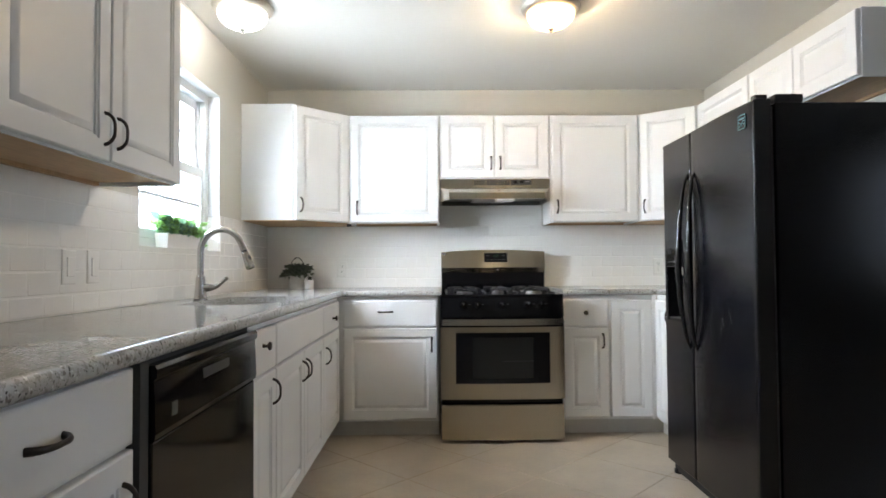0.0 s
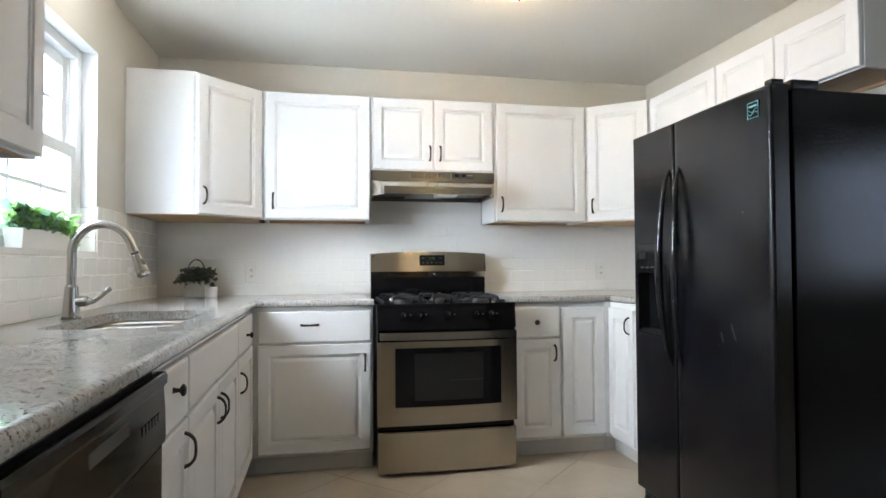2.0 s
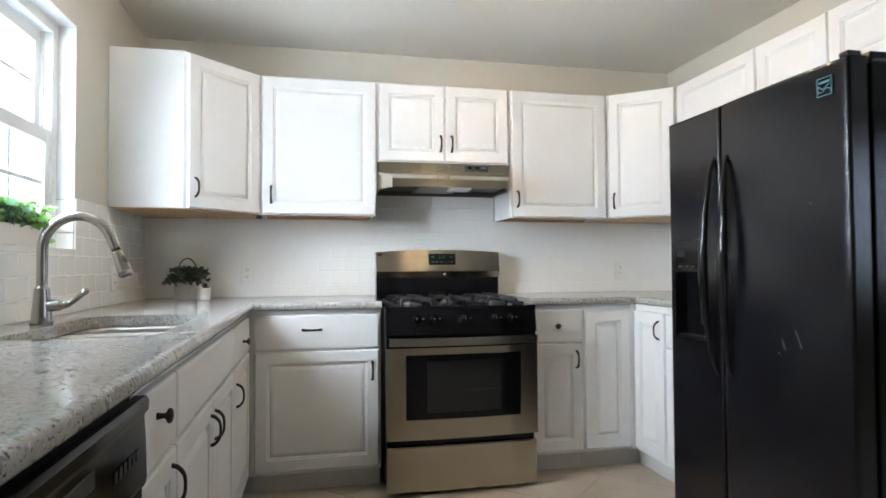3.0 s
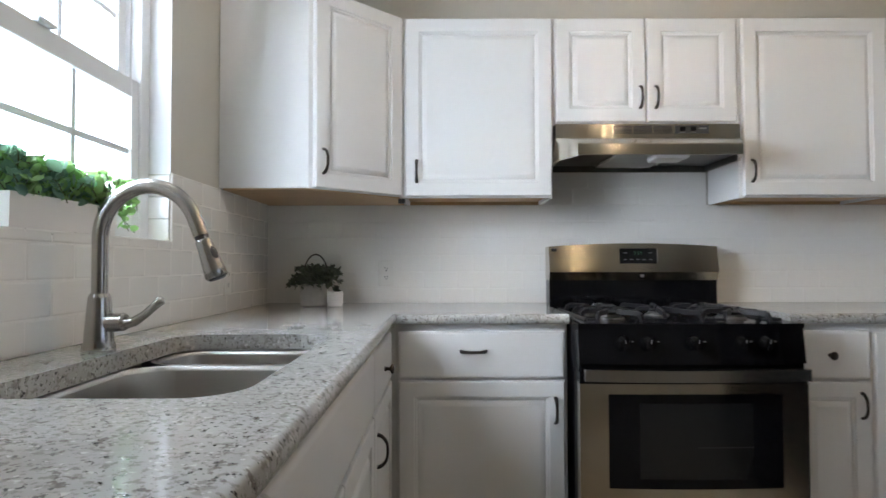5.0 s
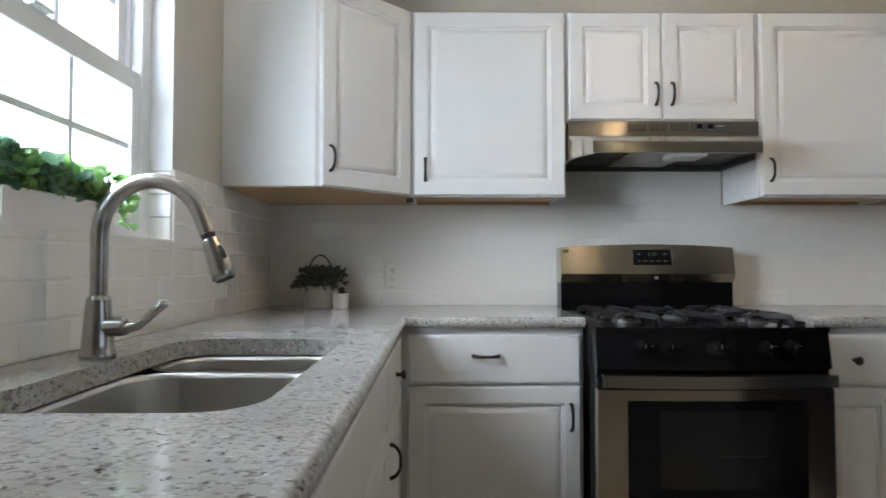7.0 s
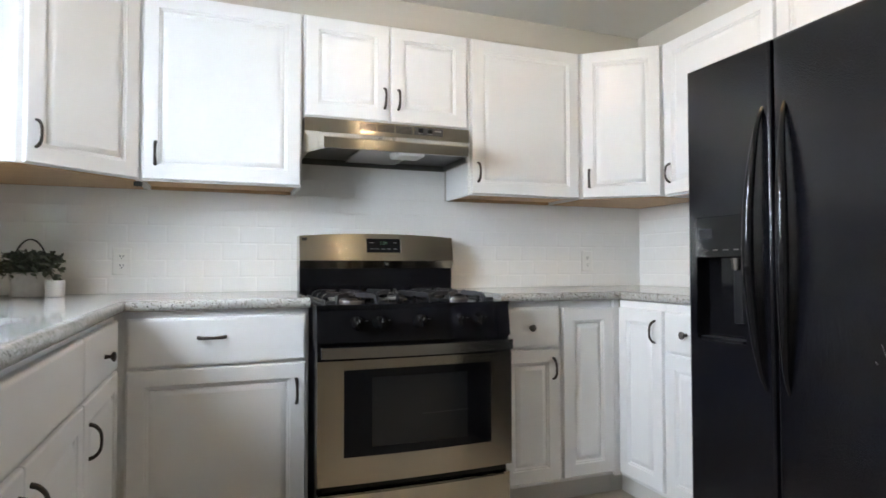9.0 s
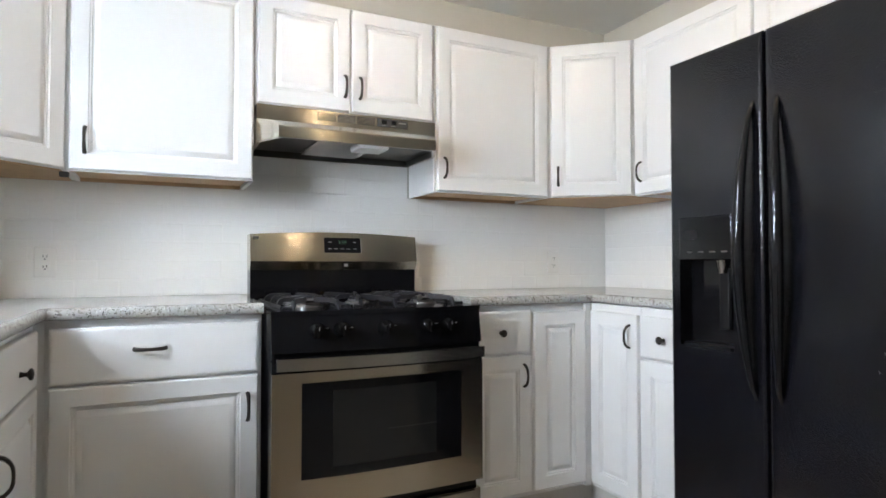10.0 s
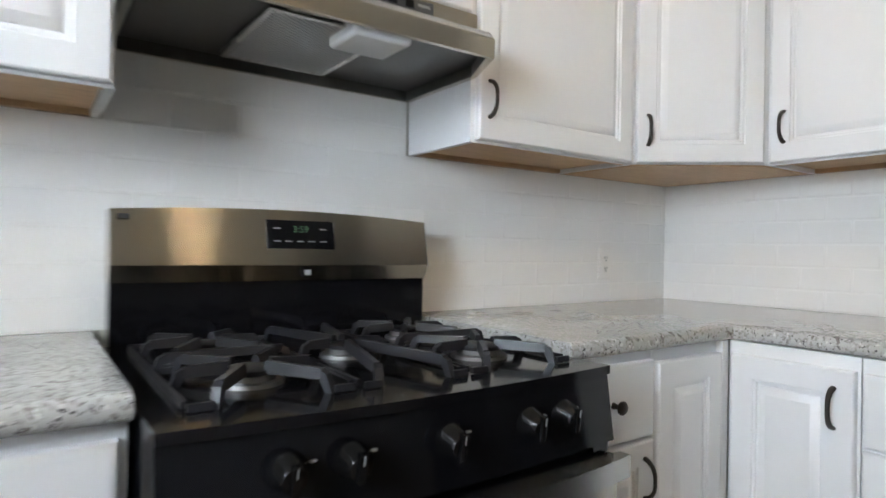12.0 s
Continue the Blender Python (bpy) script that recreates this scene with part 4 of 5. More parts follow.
for a in ((-1.4865, -1.4835, 1.613, 1.671), (-1.4355, -1.4325, 1.613, 1.671), (-1.4835, -1.4355, 1.613, 1.616), (-1.4835, -1.4355, 1.668, 1.671), (-1.478, -1.441, 1.652, 1.659)):
    box(bm, BX - 0.0030, BX - 0.0023, *a)
part("badge_frame", bm, M_BADGE, bad, "thin teal frame")
bm = bmesh.new()
for i in range(2):
    tube(bm, [(BX - 0.0034, -1.480 + 0.0082 * k, 1.630 + 0.010 * i + 0.006 * math.sin(k * 1.25 + i)) for k in range(6)], 0.0016, 6)
part("badge_wave", bm, M_BADGE, bad)
part("toe_grille", boxed(FX + 0.03, FX + 0.06, FY0 + 0.02, FY1 - 0.02, 0.012, 0.058), M_FRIDGE_TRIM, fridge)
for y in (FY0 + 0.05, FY1 - 0.04):
    part("levelling_foot", lathe(bmesh.new(), [(0, 0), (0.026, 0), (0.026, 0.02), (0.014, 0.028), (0.014, 0.061)], 14, pose(FX + 0.045, y, 0)), M_FRIDGE_TRIM, fridge)
for y in (FY0 + 0.06, FY1 - 0.06):
    part("rear_roller", boxed(1.86, 1.92, y - 0.015, y + 0.015, 0, 0.031), M_FRIDGE_TRIM, fridge)
for a, b in (((-1.285, 0.820), (-1.272, 0.855)), ((-1.262, 0.802), (-1.258, 0.810)), ((-1.352, 0.835), (-1.330, 0.890)), ((-1.40, 1.29), (-1.397, 1.295))):
    part("scratch", tube(bmesh.new(), [(FX - bulge(a[0]), *a), (FX - bulge(b[0]), *b)], 0.0007, 5), M_MARK, fresh, "fine pale scratch")

# ---- dishwasher ----
dish = thing("dishwasher", (-0.95, -2.157, 0), "glossy black built-in dishwasher under the counter", "dishwasher")
DX, DY0, DY1 = -0.632, -2.512, -1.812
part("tub", boxed(LEFT + 0.03, DX - 0.022, DY0 + 0.002, DY1 - 0.002, 0.04, CB - 0.004), M_SLOT, dish)
dd = part("door_panel", boxed(DX - 0.02, DX, DY0, DY1, 0.105, 0.715, 0.004), M_DISH, dish, "flat black door panel")
bm = bmesh.new()
prof = [(0.0, 0.718), (0.005, 0.720), (0.007, 0.732), (0.005, 0.800), (0.002, 0.838), (0.004, 0.846), (0.009, 0.850), (0.010, 0.868), (0.005, 0.876), (-0.02, 0.876), (-0.02, 0.718)]
ra = [[bm.verts.new((DX + o, y, z)) for o, z in prof] for y in (DY0, DY1)]
for i in range(len(prof)):
    j = (i + 1) % len(prof)
    bm.faces.new((ra[0][i], ra[0][j], ra[1][j], ra[1][i]))
bm.faces.new(ra[0][::-1]), bm.faces.new(ra[1])
ctrl = part("control_fascia", bm, M_DISH, dish, "curved black control fascia", smooth=30)
part("grip_recess", boxed(DX - 0.004, DX + 0.0052, -2.25, -2.06, 0.800, 0.826, 0.002), M_SLOT, ctrl, "finger grip")
for i in range(6):
    y = -1.985 + i * 0.022
    part("button", boxed(DX + 0.002, DX + 0.0072, y, y + 0.014, 0.778, 0.796), M_GLOSSBLACK, ctrl)
part("badge", boxed(DX + 0.004, DX + 0.0076, -2.435, -2.405, 0.752, 0.782, 0.001), M_HOODIN, ctrl)
part("toe_panel", boxed(DX - 0.08, DX - 0.065, DY0, DY1, 0.004, 0.10), M_DISH, dish)
for y in (DY0 + 0.04, DY1 - 0.04):
    part("foot", boxed(-0.80, -0.77, y - 0.015, y + 0.015, 0, 0.041), M_SLOT, dish)
part("side_trim", boxed(DX - 0.05, DX - 0.006, DY0 - 0.040, DY0 - 0.004, 0.10, CB - 0.003), M_SLOT, dish)

# ---- sink and faucet ----
sink = thing("kitchen_sink", (-0.93, -0.975, 0.70), "double-bowl undermount stainless steel sink", "sink")


def bowl(name, x0, x1, y0, y1, r):
    bm = bmesh.new()
    rings = []
    zt = CB - 0.002
    for out, z in ((0.0145, zt - 0.001), (0.007, zt), (0.001, zt - 0.003), (-0.002, zt - 0.010), (-0.006, zt - 0.05), (-0.012, 0.715), (-0.022, 0.700), (-0.045, 0.693)):
        rings.append([bm.verts.new((x, y, z)) for x, y in rounded(x0 - out, x1 + out, y0 - out, y1 + out, max(r + out, 0.02))])
    n = len(rings[0])
    for a, b in zip(rings, rings[1:]):
        for i in range(n):
            bm.faces.new((a[i], a[(i + 1) % n], b[(i + 1) % n], b[i]))
    bm.faces.new(rings[-1])
    b = part(name, bm, M_SINK, sink, "", smooth=50)
    c = ((x0 + x1) / 2 - 0.03, (y0 + y1) / 2)
    d = part("drain", lathe(bmesh.new(), [(0.056, 0.6935), (0.052, 0.697), (0.045, 0.6965), (0.040, 0.694), (0, 0.694)], 26, pose(c[0], c[1], 0)), M_CHROME, b)
    part("strainer", lathe(bmesh.new(), [(0.032, 0.6945), (0.03, 0.698), (0.006, 0.6985), (0.006, 0.708), (0, 0.709)], 20, pose(c[0], c[1], 0)), M_SLOT, d)
    return b


bowl("front_bowl", SINK[0] + 0.002, SINK[1] - 0.002, SINK[2] + 0.002, -0.845, 0.085)
bowl("rear_bowl", SINK[0] + 0.002, SINK[1] - 0.002, -0.8155, SINK[3] - 0.002, 0.080)

FAU = (-1.163, -0.905)
fau = thing("faucet", (*FAU, CT), "brushed nickel gooseneck pull-down kitchen faucet", "faucet")
part("base", lathe(bmesh.new(), [(0, CT), (0.031, CT), (0.032, CT + 0.004), (0.0305, CT + 0.012), (0.0285, CT + 0.016), (0.0275, CT + 0.03), (0.0215, CT + 0.110), (0.0175, CT + 0.118), (0, CT + 0.118)], 32, pose(*FAU, 0)), M_NICKEL, fau, "tapered body")
pts = [(FAU[0], FAU[1], CT + 0.112), (FAU[0], FAU[1], CT + 0.235)]
cx, cz, rr = FAU[0] + 0.100, CT + 0.232, 0.100
for i in range(1, 19):
    a = radians(180 - i * 157 / 18)
    pts.append((cx + rr * math.cos(a), FAU[1], cz + rr * math.sin(a) * 1.06))
pts.append((pts[-1][0] + 0.015, FAU[1], pts[-1][2] - 0.038))
part("spout", tube(bmesh.new(), pts, 0.0156, 20), M_NICKEL, fau, "arched gooseneck spout", smooth=60)
e = Vector(pts[-1])
d = (e - Vector(pts[-2])).normalized()
part("collar", tube(bmesh.new(), [e - d * 0.001, e + d * 0.009], 0.0135, 18), M_SLOT, fau, "dark joint ring")
sp = part("spray_head", tube(bmesh.new(), [e + d * s for s in (0.0095, 0.012, 0.03, 0.072, 0.088, 0.092)], [0.0155, 0.0165, 0.0175, 0.0225, 0.023, 0.020], 20), M_NICKEL, fau, "flared pull-down spray head", smooth=50)
nrm = Vector((-d.z, 0, d.x))
nrm = nrm if nrm.x > 0 else -nrm
c = e + d * 0.045 + nrm * 0.013
bm = bmesh.new()
bmesh.ops.create_uvsphere(bm, u_segments=14, v_segments=8, radius=1)
rot = Matrix((nrm, Vector((0, 1, 0)), d)).transposed().to_4x4()
bm.transform(Matrix.Translation(c + Vector((0, -0.006, 0))) @ rot @ Matrix.Diagonal((0.0075, 0.010, 0.018, 1)))
part("spray_button", bm, M_SLOT, sp, "black rubber spray button")
part("nozzle", tube(bmesh.new(), [e + d * 0.0921, e + d * 0.095], 0.0165, 18), M_SLOT, sp)
bm = bmesh.new()
tube(bm, [(FAU[0] + 0.018, FAU[1], CT + 0.058), (FAU[0] + 0.050, FAU[1], CT + 0.060), (FAU[0] + 0.056, FAU[1], CT + 0.0605)], [0.0195, 0.0185, 0.015], 20)
hub = part("lever_hub", bm, M_NICKEL, fau)
bm = bmesh.new()
tube(bm, [(FAU[0] + 0.0565, FAU[1], CT + 0.058), (FAU[0] + 0.072, FAU[1], CT + 0.061), (FAU[0] + 0.092, FAU[1], CT + 0.074), (FAU[0] + 0.112, FAU[1], CT + 0.092), (FAU[0] + 0.126, FAU[1], CT + 0.104), (FAU[0] + 0.130, FAU[1], CT + 0.106)],
     [0.0150, 0.0130, 0.0105, 0.0105, 0.0120, 0.006], 14, 0.8, (0, 1, 0))
part("lever", bm, M_NICKEL, hub, "curved lever handle", smooth=60)

# ---- plants ----
rng = random.Random(7)


def leaf(bm, c, n, up, length, width, cup=0.15, tips=8):
    n = Vector(n).normalized()
    up = Vector(up)
    up = (up - n * up.dot(n)).normalized()
    s = n.cross(up)
    mid = bm.verts.new(Vector(c) - n * cup * width)
    ringv = []
    for k in range(tips):
        a = 2 * math.pi * k / tips
        ringv.append(bm.verts.new(Vector(c) + up * (length / 2) * math.cos(a) + s * (width / 2) * math.sin(a) * (1 - 0.25 * math.cos(a))))
    for k in range(tips):
        bm.faces.new((mid, ringv[k], ringv[(k + 1) % tips]))


def spray(bm, stems, root, tip, count, size, droop=0.0, shape=1.0):
    """One stem from root to tip with leaves in pairs along it."""
    root, tip = Vector(root), Vector(tip)
    bend = Vector((rng.uniform(-0.02, 0.02), rng.uniform(-0.02, 0.02), 0))
    pts = []
    for i in range(6):
        a = i / 5
        p = root.lerp(tip, a) + bend * math.sin(math.pi * a)
        p.z += 0.03 * math.sin(math.pi * a) - droop * a * a
        pts.append(p)
    tube(stems, pts, 0.0012, 5)
    for i in range(count):
        a = 0.06 + 0.96 * i / count
        k = min(int(a * 5), 4)
        p = pts[k].lerp(pts[k + 1], min(a * 5 - k, 1))
        for sgn in (-1, 1):
            out = Vector((rng.uniform(-1, 1), rng.uniform(-1, 1), rng.uniform(-0.2, 0.7))).normalized()
            w = size * rng.uniform(0.7, 1.25)
            nv = Vector((rng.uniform(-1, 1), rng.uniform(-1, 1), rng.uniform(0.0, 1.2)))
            leaf(bm, p + out * w * 0.55, nv, out, w * shape, w)


def planter(name, loc, label):
    return thing(name, loc, label, "potted plant")


PX0, PX1, PY0, PY1, PZ0 = -1.332, -1.268, -1.012, -0.652, WZ0 + 0.0085
PM = pose(-1.300, -0.832, 0) @ pose(0, 0, 0, 0, 0, -1) @ pose(1.300, 0.832, 0)
box_plant = planter("window_planter", (-1.300, -0.832, PZ0), "white rectangular pot of green eucalyptus on the window sill")
bm = bmesh.new()
lo = [(PX0 + 0.006, PX1 - 0.006, PY0 + 0.006, PY1 - 0.006, PZ0), (PX0, PX1, PY0, PY1, PZ0 + 0.068), (PX0 + 0.006, PX1 - 0.006, PY0 + 0.006, PY1 - 0.006, PZ0 + 0.068),
      (PX0 + 0.010, PX1 - 0.010, PY0 + 0.010, PY1 - 0.010, PZ0 + 0.05)]
vr = [[bm.verts.new(c) for c in ((a, c_, z), (b, c_, z), (b, d_, z), (a, d_, z))] for a, b, c_, d_, z in lo]
for a, b in zip(vr, vr[1:]):
    for i in range(4):
        bm.faces.new((a[i], a[(i + 1) % 4], b[(i + 1) % 4], b[i]))
bm.faces.new(vr[0]), bm.faces.new(vr[-1])
part("pot", soften(bm, 0.002), M_POT, box_plant, "smooth white rectangular pot", PM)
part("soil", boxed(PX0 + 0.012, PX1 - 0.012, PY0 + 0.012, PY1 - 0.012, PZ0 + 0.0505, PZ0 + 0.060), M_SOIL, box_plant, "", PM)
bml, bmd, bms = bmesh.new(), bmesh.new(), bmesh.new()
for i in range(140):
    y = rng.uniform(PY0 + 0.01, PY1 - 0.01)
    x = rng.uniform(PX0 + 0.018, PX1 - 0.012)
    f = (y - PY0) / (PY1 - PY0)
    top = rng.uniform(0.002, 0.088) - 0.022 * f
    tip = (x + rng.uniform(-0.02, 0.045), y + rng.uniform(-0.07, 0.07) - 0.03 * (1 - f) + 0.03 * f, PZ0 + 0.065 + top)
    spray(bml if rng.random() < 0.35 + 0.4 * f else bmd, bms, (x, y, PZ0 + 0.066), tip, rng.randint(6, 9), rng.uniform(0.012, 0.027))
for i in range(5):
    y = PY1 - 0.02
    spray(bml, bms, (-1.31 + 0.01 * i, y, PZ0 + 0.066), (-1.27 + rng.uniform(-0.02, 0.02), y + rng.uniform(0.06, 0.11), PZ0 + rng.uniform(0.01, 0.08)), 8, 0.020)
part("bright_foliage", bml, M_LEAF, box_plant, "round bright green leaves", PM)
part("blue_foliage", bmd, M_LEAF_BLUE, box_plant, "round blue-green leaves", PM)
part("stem_cluster", bms, M_STEM, box_plant, "", PM)

CX, CY = -1.021, 0.455
herb = planter("potted_herb", (CX, CY, CT), "grey pail with a hoop handle full of dark green leaves")
part("pot", lathe(bmesh.new(), [(0, CT + 0.001), (0.053, CT + 0.001), (0.055, CT + 0.004), (0.061, CT + 0.090), (0.063, CT + 0.093), (0.060, CT + 0.096), (0.057, CT + 0.090), (0.055, CT + 0.075), (0, CT + 0.075)], 32, pose(CX, CY, 0)), M_POTGREY, herb, "weathered grey-white pail")
part("soil", lathe(bmesh.new(), [(0, CT + 0.0755), (0.054, CT + 0.0755), (0.045, CT + 0.083), (0, CT + 0.085)], 20, pose(CX, CY, 0)), M_SOIL, herb)
part("handle", tube(bmesh.new(), [(CX + 0.060 * math.cos(radians(a)) + 0.008, CY, CT + 0.088 + 0.134 * math.sin(radians(a))) for a in range(0, 181, 12)], 0.0032, 8), M_BRONZE, herb, "dark hoop handle", smooth=60)
bml, bms = bmesh.new(), bmesh.new()
for i in range(90):
    a, r = rng.uniform(0, 6.283), rng.uniform(0.02, 0.135)
    spray(bml, bms, (CX + 0.03 * math.cos(a), CY + 0.03 * math.sin(a), CT + 0.08), (CX + r * math.cos(a), CY + min(r * math.sin(a), 0.12), CT + 0.105 + rng.uniform(-0.03, 0.115) * (1 - r / 0.26)), 7, rng.uniform(0.010, 0.016), 0.02, 2.3)
part("foliage", bml, M_LEAF_DARK, herb, "dense small dark green leaves")
part("stem_cluster", bms, M_STEM, herb)
SX, SY = -0.919, 0.405
small = planter("small_succulent", (SX, SY, CT), "small white cup with a little green succulent")
part("pot", lathe(bmesh.new(), [(0, CT + 0.001), (0.029, CT + 0.001), (0.031, CT + 0.004), (0.034, CT + 0.064), (0.031, CT + 0.064), (0.029, CT + 0.052), (0, CT + 0.052)], 28, pose(SX, SY, 0)), M_POT, small, "plain white cup")
part("soil", lathe(bmesh.new(), [(0, CT + 0.0525), (0.0285, CT + 0.0525), (0, CT + 0.058)], 18, pose(SX, SY, 0)), M_SOIL, small)
bml = bmesh.new()
for i in range(22):
    a, t = rng.uniform(0, 6.283), rng.uniform(0.1, 1.0)
    up = Vector((math.cos(a) * t, math.sin(a) * t, 1.1 - t)).normalized()
    leaf(bml, Vector((SX, SY, CT + 0.060)) + up * 0.014, up.orthogonal(), up, 0.030, 0.011)
part("foliage", bml, M_LEAF_DARK, small, "pointed dark green leaves")


# ---- ceiling lights ----
def ceiling_light(x, y, dome_mat, label):
    root = thing("ceiling_light", (x, y, TOP), label, "ceiling light", "flush ceiling lights")
    part("pan", lathe(bmesh.new(), [(0, TOP - 0.001), (0.145, TOP - 0.001), (0.150, TOP - 0.008), (0.146, TOP - 0.022), (0.132, TOP - 0.030), (0.118, TOP - 0.034), (0, TOP - 0.034)], 40, pose(x, y, 0)), M_PAN, root, "brushed nickel ring", smooth=50)
    prof = [(0.120, TOP - 0.0345), (0.120, TOP - 0.045)] + [(0.120 * math.cos(radians(a)), TOP - 0.045 - 0.072 * math.sin(radians(a))) for a in range(10, 90, 10)] + [(0, TOP - 0.117)]
    d = part("dome", lathe(bmesh.new(), prof, 40, pose(x, y, 0)), dome_mat, root, "glowing frosted glass dome", smooth=60)
    d.visible_shadow = False
    part("finial", lathe(bmesh.new(), [(0, TOP - 0.138), (0.008, TOP - 0.133), (0.006, TOP - 0.127), (0.016, TOP - 0.121), (0.016, TOP - 0.116), (0, TOP - 0.1165)], 16, pose(x, y, 0)), M_NICKEL, root)


ceiling_light(0.56, -0.80, M_DOME_WARM, "flush dome ceiling light glowing warm with nickel ring")
ceiling_light(-1.0, -0.80, M_DOME_COOL, "flush dome ceiling light glowing white above the sink")


# ---- outlets and switches ----
def wall_plate(m, kind, label):
    """A wall plate in the local xz plane facing -y."""
    root = thing("wall_outlet" if kind == "outlet" else "light_switch", m.translation, label, "outlet" if kind == "outlet" else "switch", "wall plates")
    part("plate", ring_panel(0.073, 0.117, [(0, 0.003), (0.003, 0.0006), (0.006, 0)], 0.005), M_PLATE, root, "", m @ pose(-0.0365, -0.005, -0.0585))
    if kind == "outlet":
        for s in (-1, 1):
            o = part("socket", boxed(-0.016, 0.016, -0.0068, -0.0051, s * 0.0195 - 0.0145, s * 0.0195 + 0.0145, 0.0007), M_PLATE, root, "", m)
            for dx in (-0.006, 0.006):
                part("slot", boxed(dx - 0.0012, dx + 0.0012, -0.0073, -0.0069, s * 0.0195 - 0.002, s * 0.0195 + 0.007), M_SLOT, o, "", m)
            part("slot", boxed(-0.0022, 0.0022, -0.0073, -0.0069, s * 0.0195 - 0.010, s * 0.0195 - 0.0055), M_SLOT, o, "", m)
    else:
        part("rocker", boxed(-0.0165, 0.0165, -0.0085, -0.0051, -0.033, 0.033, 0.0015), M_PLATE, root, "", m)
    return root


BT = BACK - TILE - 0.0005
LT = LEFT + TILE + 0.0005
wall_plate(pose(-0.722, BT, 1.066), "outlet", "white duplex outlet on the tiled backsplash")
wall_plate(pose(1.625, BT, 1.070), "outlet", "white duplex outlet on the tiled backsplash")
wall_plate(pose(LT, 0.095, 1.050, 0, 0, 90), "outlet", "white duplex outlet on the tiled side wall")
wall_plate(pose(LT, -1.764, 1.087, 0, 0, 90), "switch", "white rocker switch on the tiled side wall")
wall_plate(pose(LT, -1.622, 1.087, 0, 0, 90), "switch", "white rocker switch on the tiled side wall")

# ---- tiles ----
TW, THT, GAP = 0.1525, 0.0765, 0.0018
TILES = {}


def tile_mesh(w, h):
    key = (round(w, 4), round(h, 4))
    if key not in TILES:
        TILES[key] = mesh_of("tile", ring_panel(w, h, [(0, 0.0026), (0.0008, 0.0013), (0.0024, 0.0004), (0.0050, 0)], 0.0055), M_TILE, 60)
    return TILES[key]


def lay(wall, m, u0, u1, z0, z1, phase, holes=()):
    """Running-bond tiles on a wall face: u along it, z up; rows hang from UB - 0.001."""
    z_top = UB - 0.001
    k0, k1 = math.floor((z_top - z1) / THT), math.ceil((z_top - z0) / THT)
    for k in range(k0, k1):
        za, zb = max(z_top - (k + 1) * THT, z0), min(z_top - k * THT, z1)
        off = phase + (k % 2) * TW / 2
        n0, n1 = math.floor((u0 - off) / TW), math.ceil((u1 - off) / TW)
        for n in range(n0, n1):
            ua, ub = max(off + n * TW, u0), min(off + (n + 1) * TW, u1)
            rects = [(ua, ub, za, zb)]
            for ha, hb, hz0, hz1 in holes:
                cut = []
                for a, b, c, d in rects:
                    if b <= ha or a >= hb or d <= hz0 or c >= hz1:
                        cut.append((a, b, c, d))
                        continue
                    if a < ha:
                        cut.append((a, ha, c, d))
                    if b > hb:
                        cut.append((hb, b, c, d))
                    if c < hz0:
                        cut.append((max(a, ha), min(b, hb), c, hz0))
                rects = cut
            for a, b, c, d in rects:
                if b - a > 0.012 and d - c > 0.008:
                    put("tile", tile_mesh(b - a - GAP, d - c - GAP), wall, "", m @ pose(a + GAP / 2, 0, c + GAP / 2))


def grout(wall, m, u0, u1, z0, z1):
    return part("grout", boxed(u0, u1, -0.0062, -0.0002, z0, z1), M_GROUT, wall, "", m, 0)


mb = pose(0, BACK, 0)
grout(wall_back, mb, LEFT + 0.002, RIGHT - 0.002, CT + 0.001, UB - 0.001)
grout(wall_back, mb, 0.004, 0.76, UB - 0.0008, 1.60)
mt = pose(0, BACK - TILE, 0)
lay(wall_back, mt, LEFT + 0.008, RIGHT - 0.008, CT + 0.002, UB - 0.001, 0.672)
lay(wall_back, mt, 0.006, 0.760, UB - 0.001, 1.60, 0.672)
ml = pose(LEFT, 0, 0, 0, 0, 90)
bm = bmesh.new()
for a in ((-3.0, WY0 - 0.001, CT + 0.001, UB - 0.001), (WY0 - 0.001, WY1 + 0.001, CT + 0.001, WZ0 - 0.001), (WY1 + 0.001, BACK - 0.005, CT + 0.001, UB - 0.001)):
    box(bm, a[0], a[1], -0.0062, -0.0002, a[2], a[3])
part("grout", bm, M_GROUT, wall_left, "", ml, 0)
lay(wall_left, pose(LEFT + TILE, 0, 0, 0, 0, 90), -3.0, BACK - 0.009, CT + 0.002, UB - 0.001, 0.02, [(WY0, WY1, WZ0 + 0.008, 3.0)])
mr2 = pose(RIGHT, 0, 0, 0, 0, -90)
grout(wall_right, mr2, -BACK + 0.005, 0.61, CT + 0.001, UB - 0.001)
lay(wall_right, pose(RIGHT - TILE, 0, 0, 0, 0, -90), -BACK + 0.009, 0.61, CT + 0.002, UB - 0.001, 0.05)
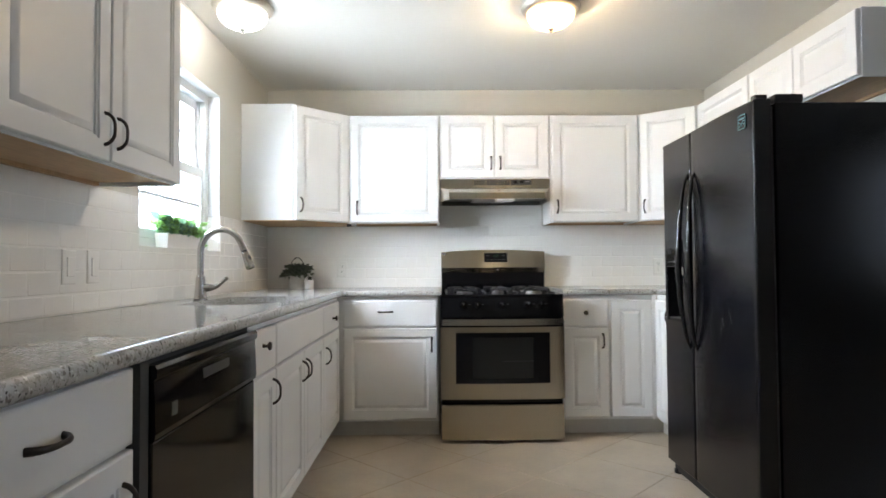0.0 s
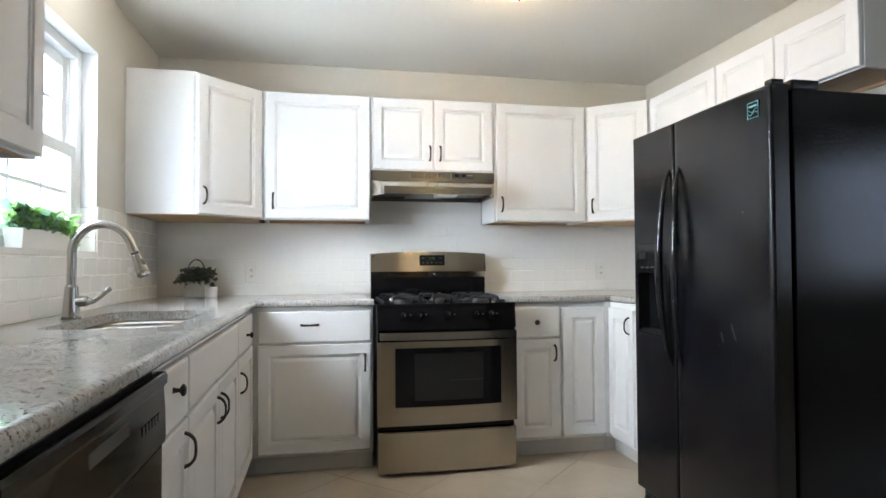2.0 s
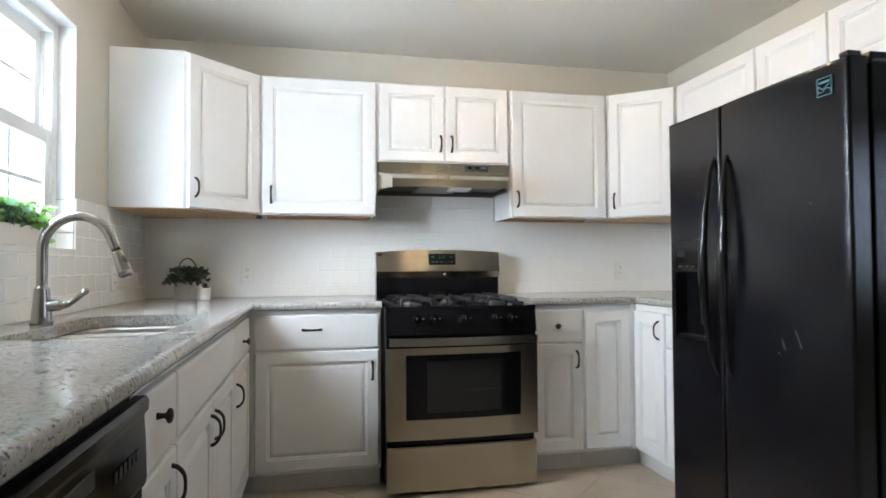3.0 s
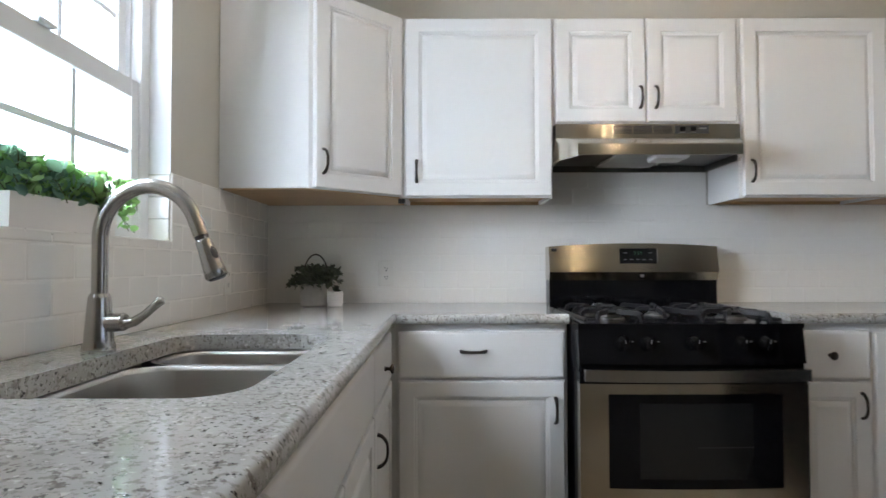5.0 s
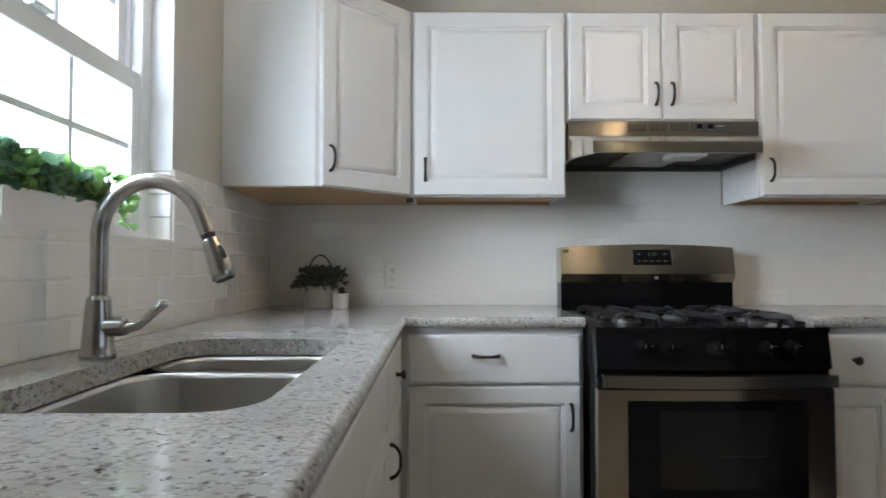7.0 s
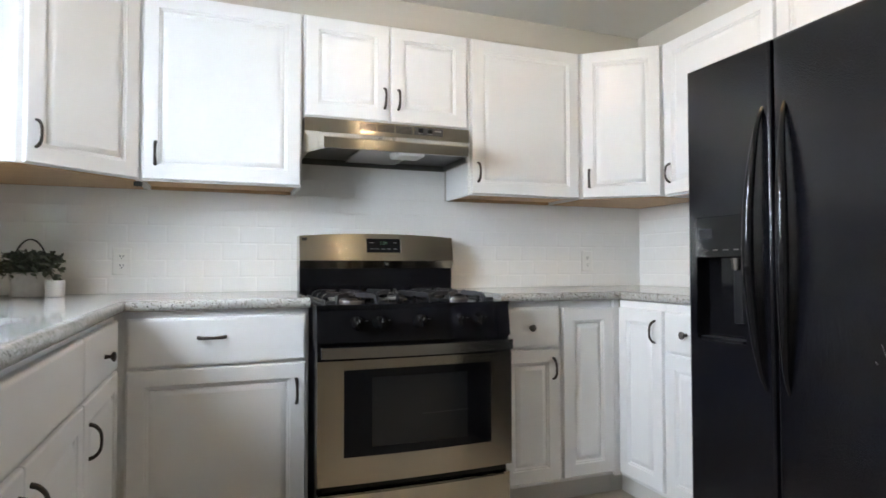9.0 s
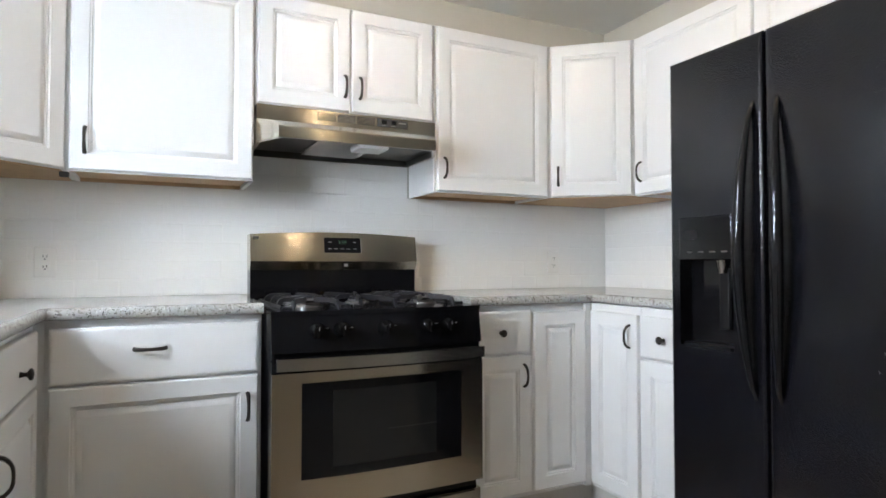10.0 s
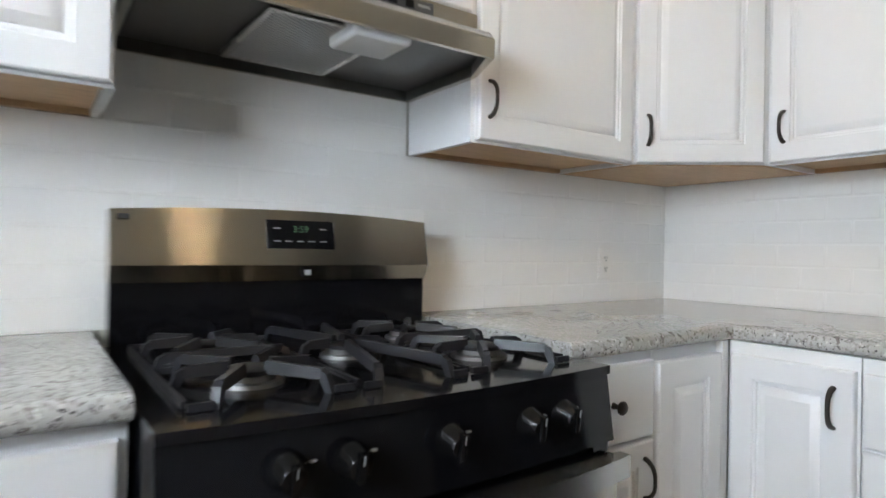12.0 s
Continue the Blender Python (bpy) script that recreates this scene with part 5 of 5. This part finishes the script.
# tiles inside the window opening: sill and the lower side of the jamb
for i in range(6):
    a = WY0 + 0.001 + i * (WY1 - WY0 - 0.002) / 6
    b = WY0 + 0.001 + (i + 1) * (WY1 - WY0 - 0.002) / 6
    put("sill_tile", mesh_of("sill_tile", boxed(LEFT - 0.0635, LEFT + TILE, a + 0.001, b - 0.001, WZ0 + 0.0005, WZ0 + 0.008, 0.0015), M_TILE, 60), wall_left)
for s, y in ((1, WY1), (-1, WY0)):
    for k in range(3):
        za, zb = WZ0 + 0.0095 + k * 0.0655, WZ0 + 0.0095 + (k + 1) * 0.0655 - 0.002
        put("jamb_tile", mesh_of("jamb_tile", boxed(LEFT - 0.0635, LEFT - 0.001, min(y, y - s * 0.006), max(y, y - s * 0.006), za, zb, 0.0015), M_TILE, 60), wall_left)
bm = bmesh.new()
box(bm, LEFT - 0.0635, LEFT + 0.0015, WY1 - 0.004, WY1 - 0.0004, UB - 0.004, WZ1 - 0.005)
box(bm, LEFT - 0.0635, LEFT + 0.0015, WY0 + 0.0004, WY0 + 0.004, UB - 0.004, WZ1 - 0.005)
box(bm, LEFT - 0.0635, LEFT + 0.0015, WY0 + 0.0004, WY1 - 0.0004, WZ1 - 0.0045, WZ1 - 0.0004)
put("jamb_lining", mesh_of("jamb_lining", bm, M_WHITE, 0), wall_left, "white painted window lining")

# floor tiles, laid on the diagonal and cut at the walls
FT, R2 = 0.4715, math.sqrt(0.5)


def clip(poly, axis, lim, keep_less):
    out = []
    for i in range(len(poly)):
        a, b = poly[i], poly[(i + 1) % len(poly)]
        ia, ib = (a[axis] <= lim) == keep_less, (b[axis] <= lim) == keep_less
        if ia:
            out.append(a)
        if ia != ib:
            t = (lim - a[axis]) / (b[axis] - a[axis])
            out.append((a[0] + t * (b[0] - a[0]), a[1] + t * (b[1] - a[1])))
    return out


def floor_tile(pts):
    bm = bmesh.new()
    c = sum((Vector(p) for p in pts), Vector((0, 0))) / len(pts)
    rings = []
    for sh, z in ((0.0, -0.010), (0.0, -0.0015), (0.0035, 0.0)):
        rings.append([bm.verts.new((*(Vector(p) + (c - Vector(p)).normalized() * sh), z)) for p in pts])
    for a, b in zip(rings, rings[1:]):
        for i in range(len(pts)):
            bm.faces.new((a[i], a[(i + 1) % len(pts)], b[(i + 1) % len(pts)], b[i]))
    bm.faces.new(rings[-1])
    return bm


FULL = None
for i in range(-16, 12):
    for j in range(-18, 12):
        u, v = i * FT, j * FT
        q = [(u + 0.0015, v + 0.0015), (u + FT - 0.0015, v + 0.0015), (u + FT - 0.0015, v + FT - 0.0015), (u + 0.0015, v + FT - 0.0015)]
        # u runs along (1, 1), v along (-1, 1); grout lines pass through x - y = 1.203
        poly = [((a - b) * R2 + 1.203 / 2 - 0.12, (a + b) * R2 - 1.203 / 2 - 0.12) for a, b in q]
        for ax, lim, less in ((0, FAR - 0.003, True), (0, LEFT + 0.003, False), (1, BACK - 0.003, True), (1, REAR + 0.003, False)):
            poly = clip(poly, ax, lim, less) if len(poly) > 2 else []
        if sum(p[0] for p in poly) > 2.3 * len(poly) and sum(p[1] for p in poly) > -1.4 * len(poly):
            continue
        if len(poly) > 2 and abs(sum(poly[k][0] * poly[(k + 1) % len(poly)][1] - poly[(k + 1) % len(poly)][0] * poly[k][1] for k in range(len(poly)))) > 0.01:
            put("floor_tile", mesh_of("floor_tile", floor_tile(poly), M_FLOOR, 0), floor)
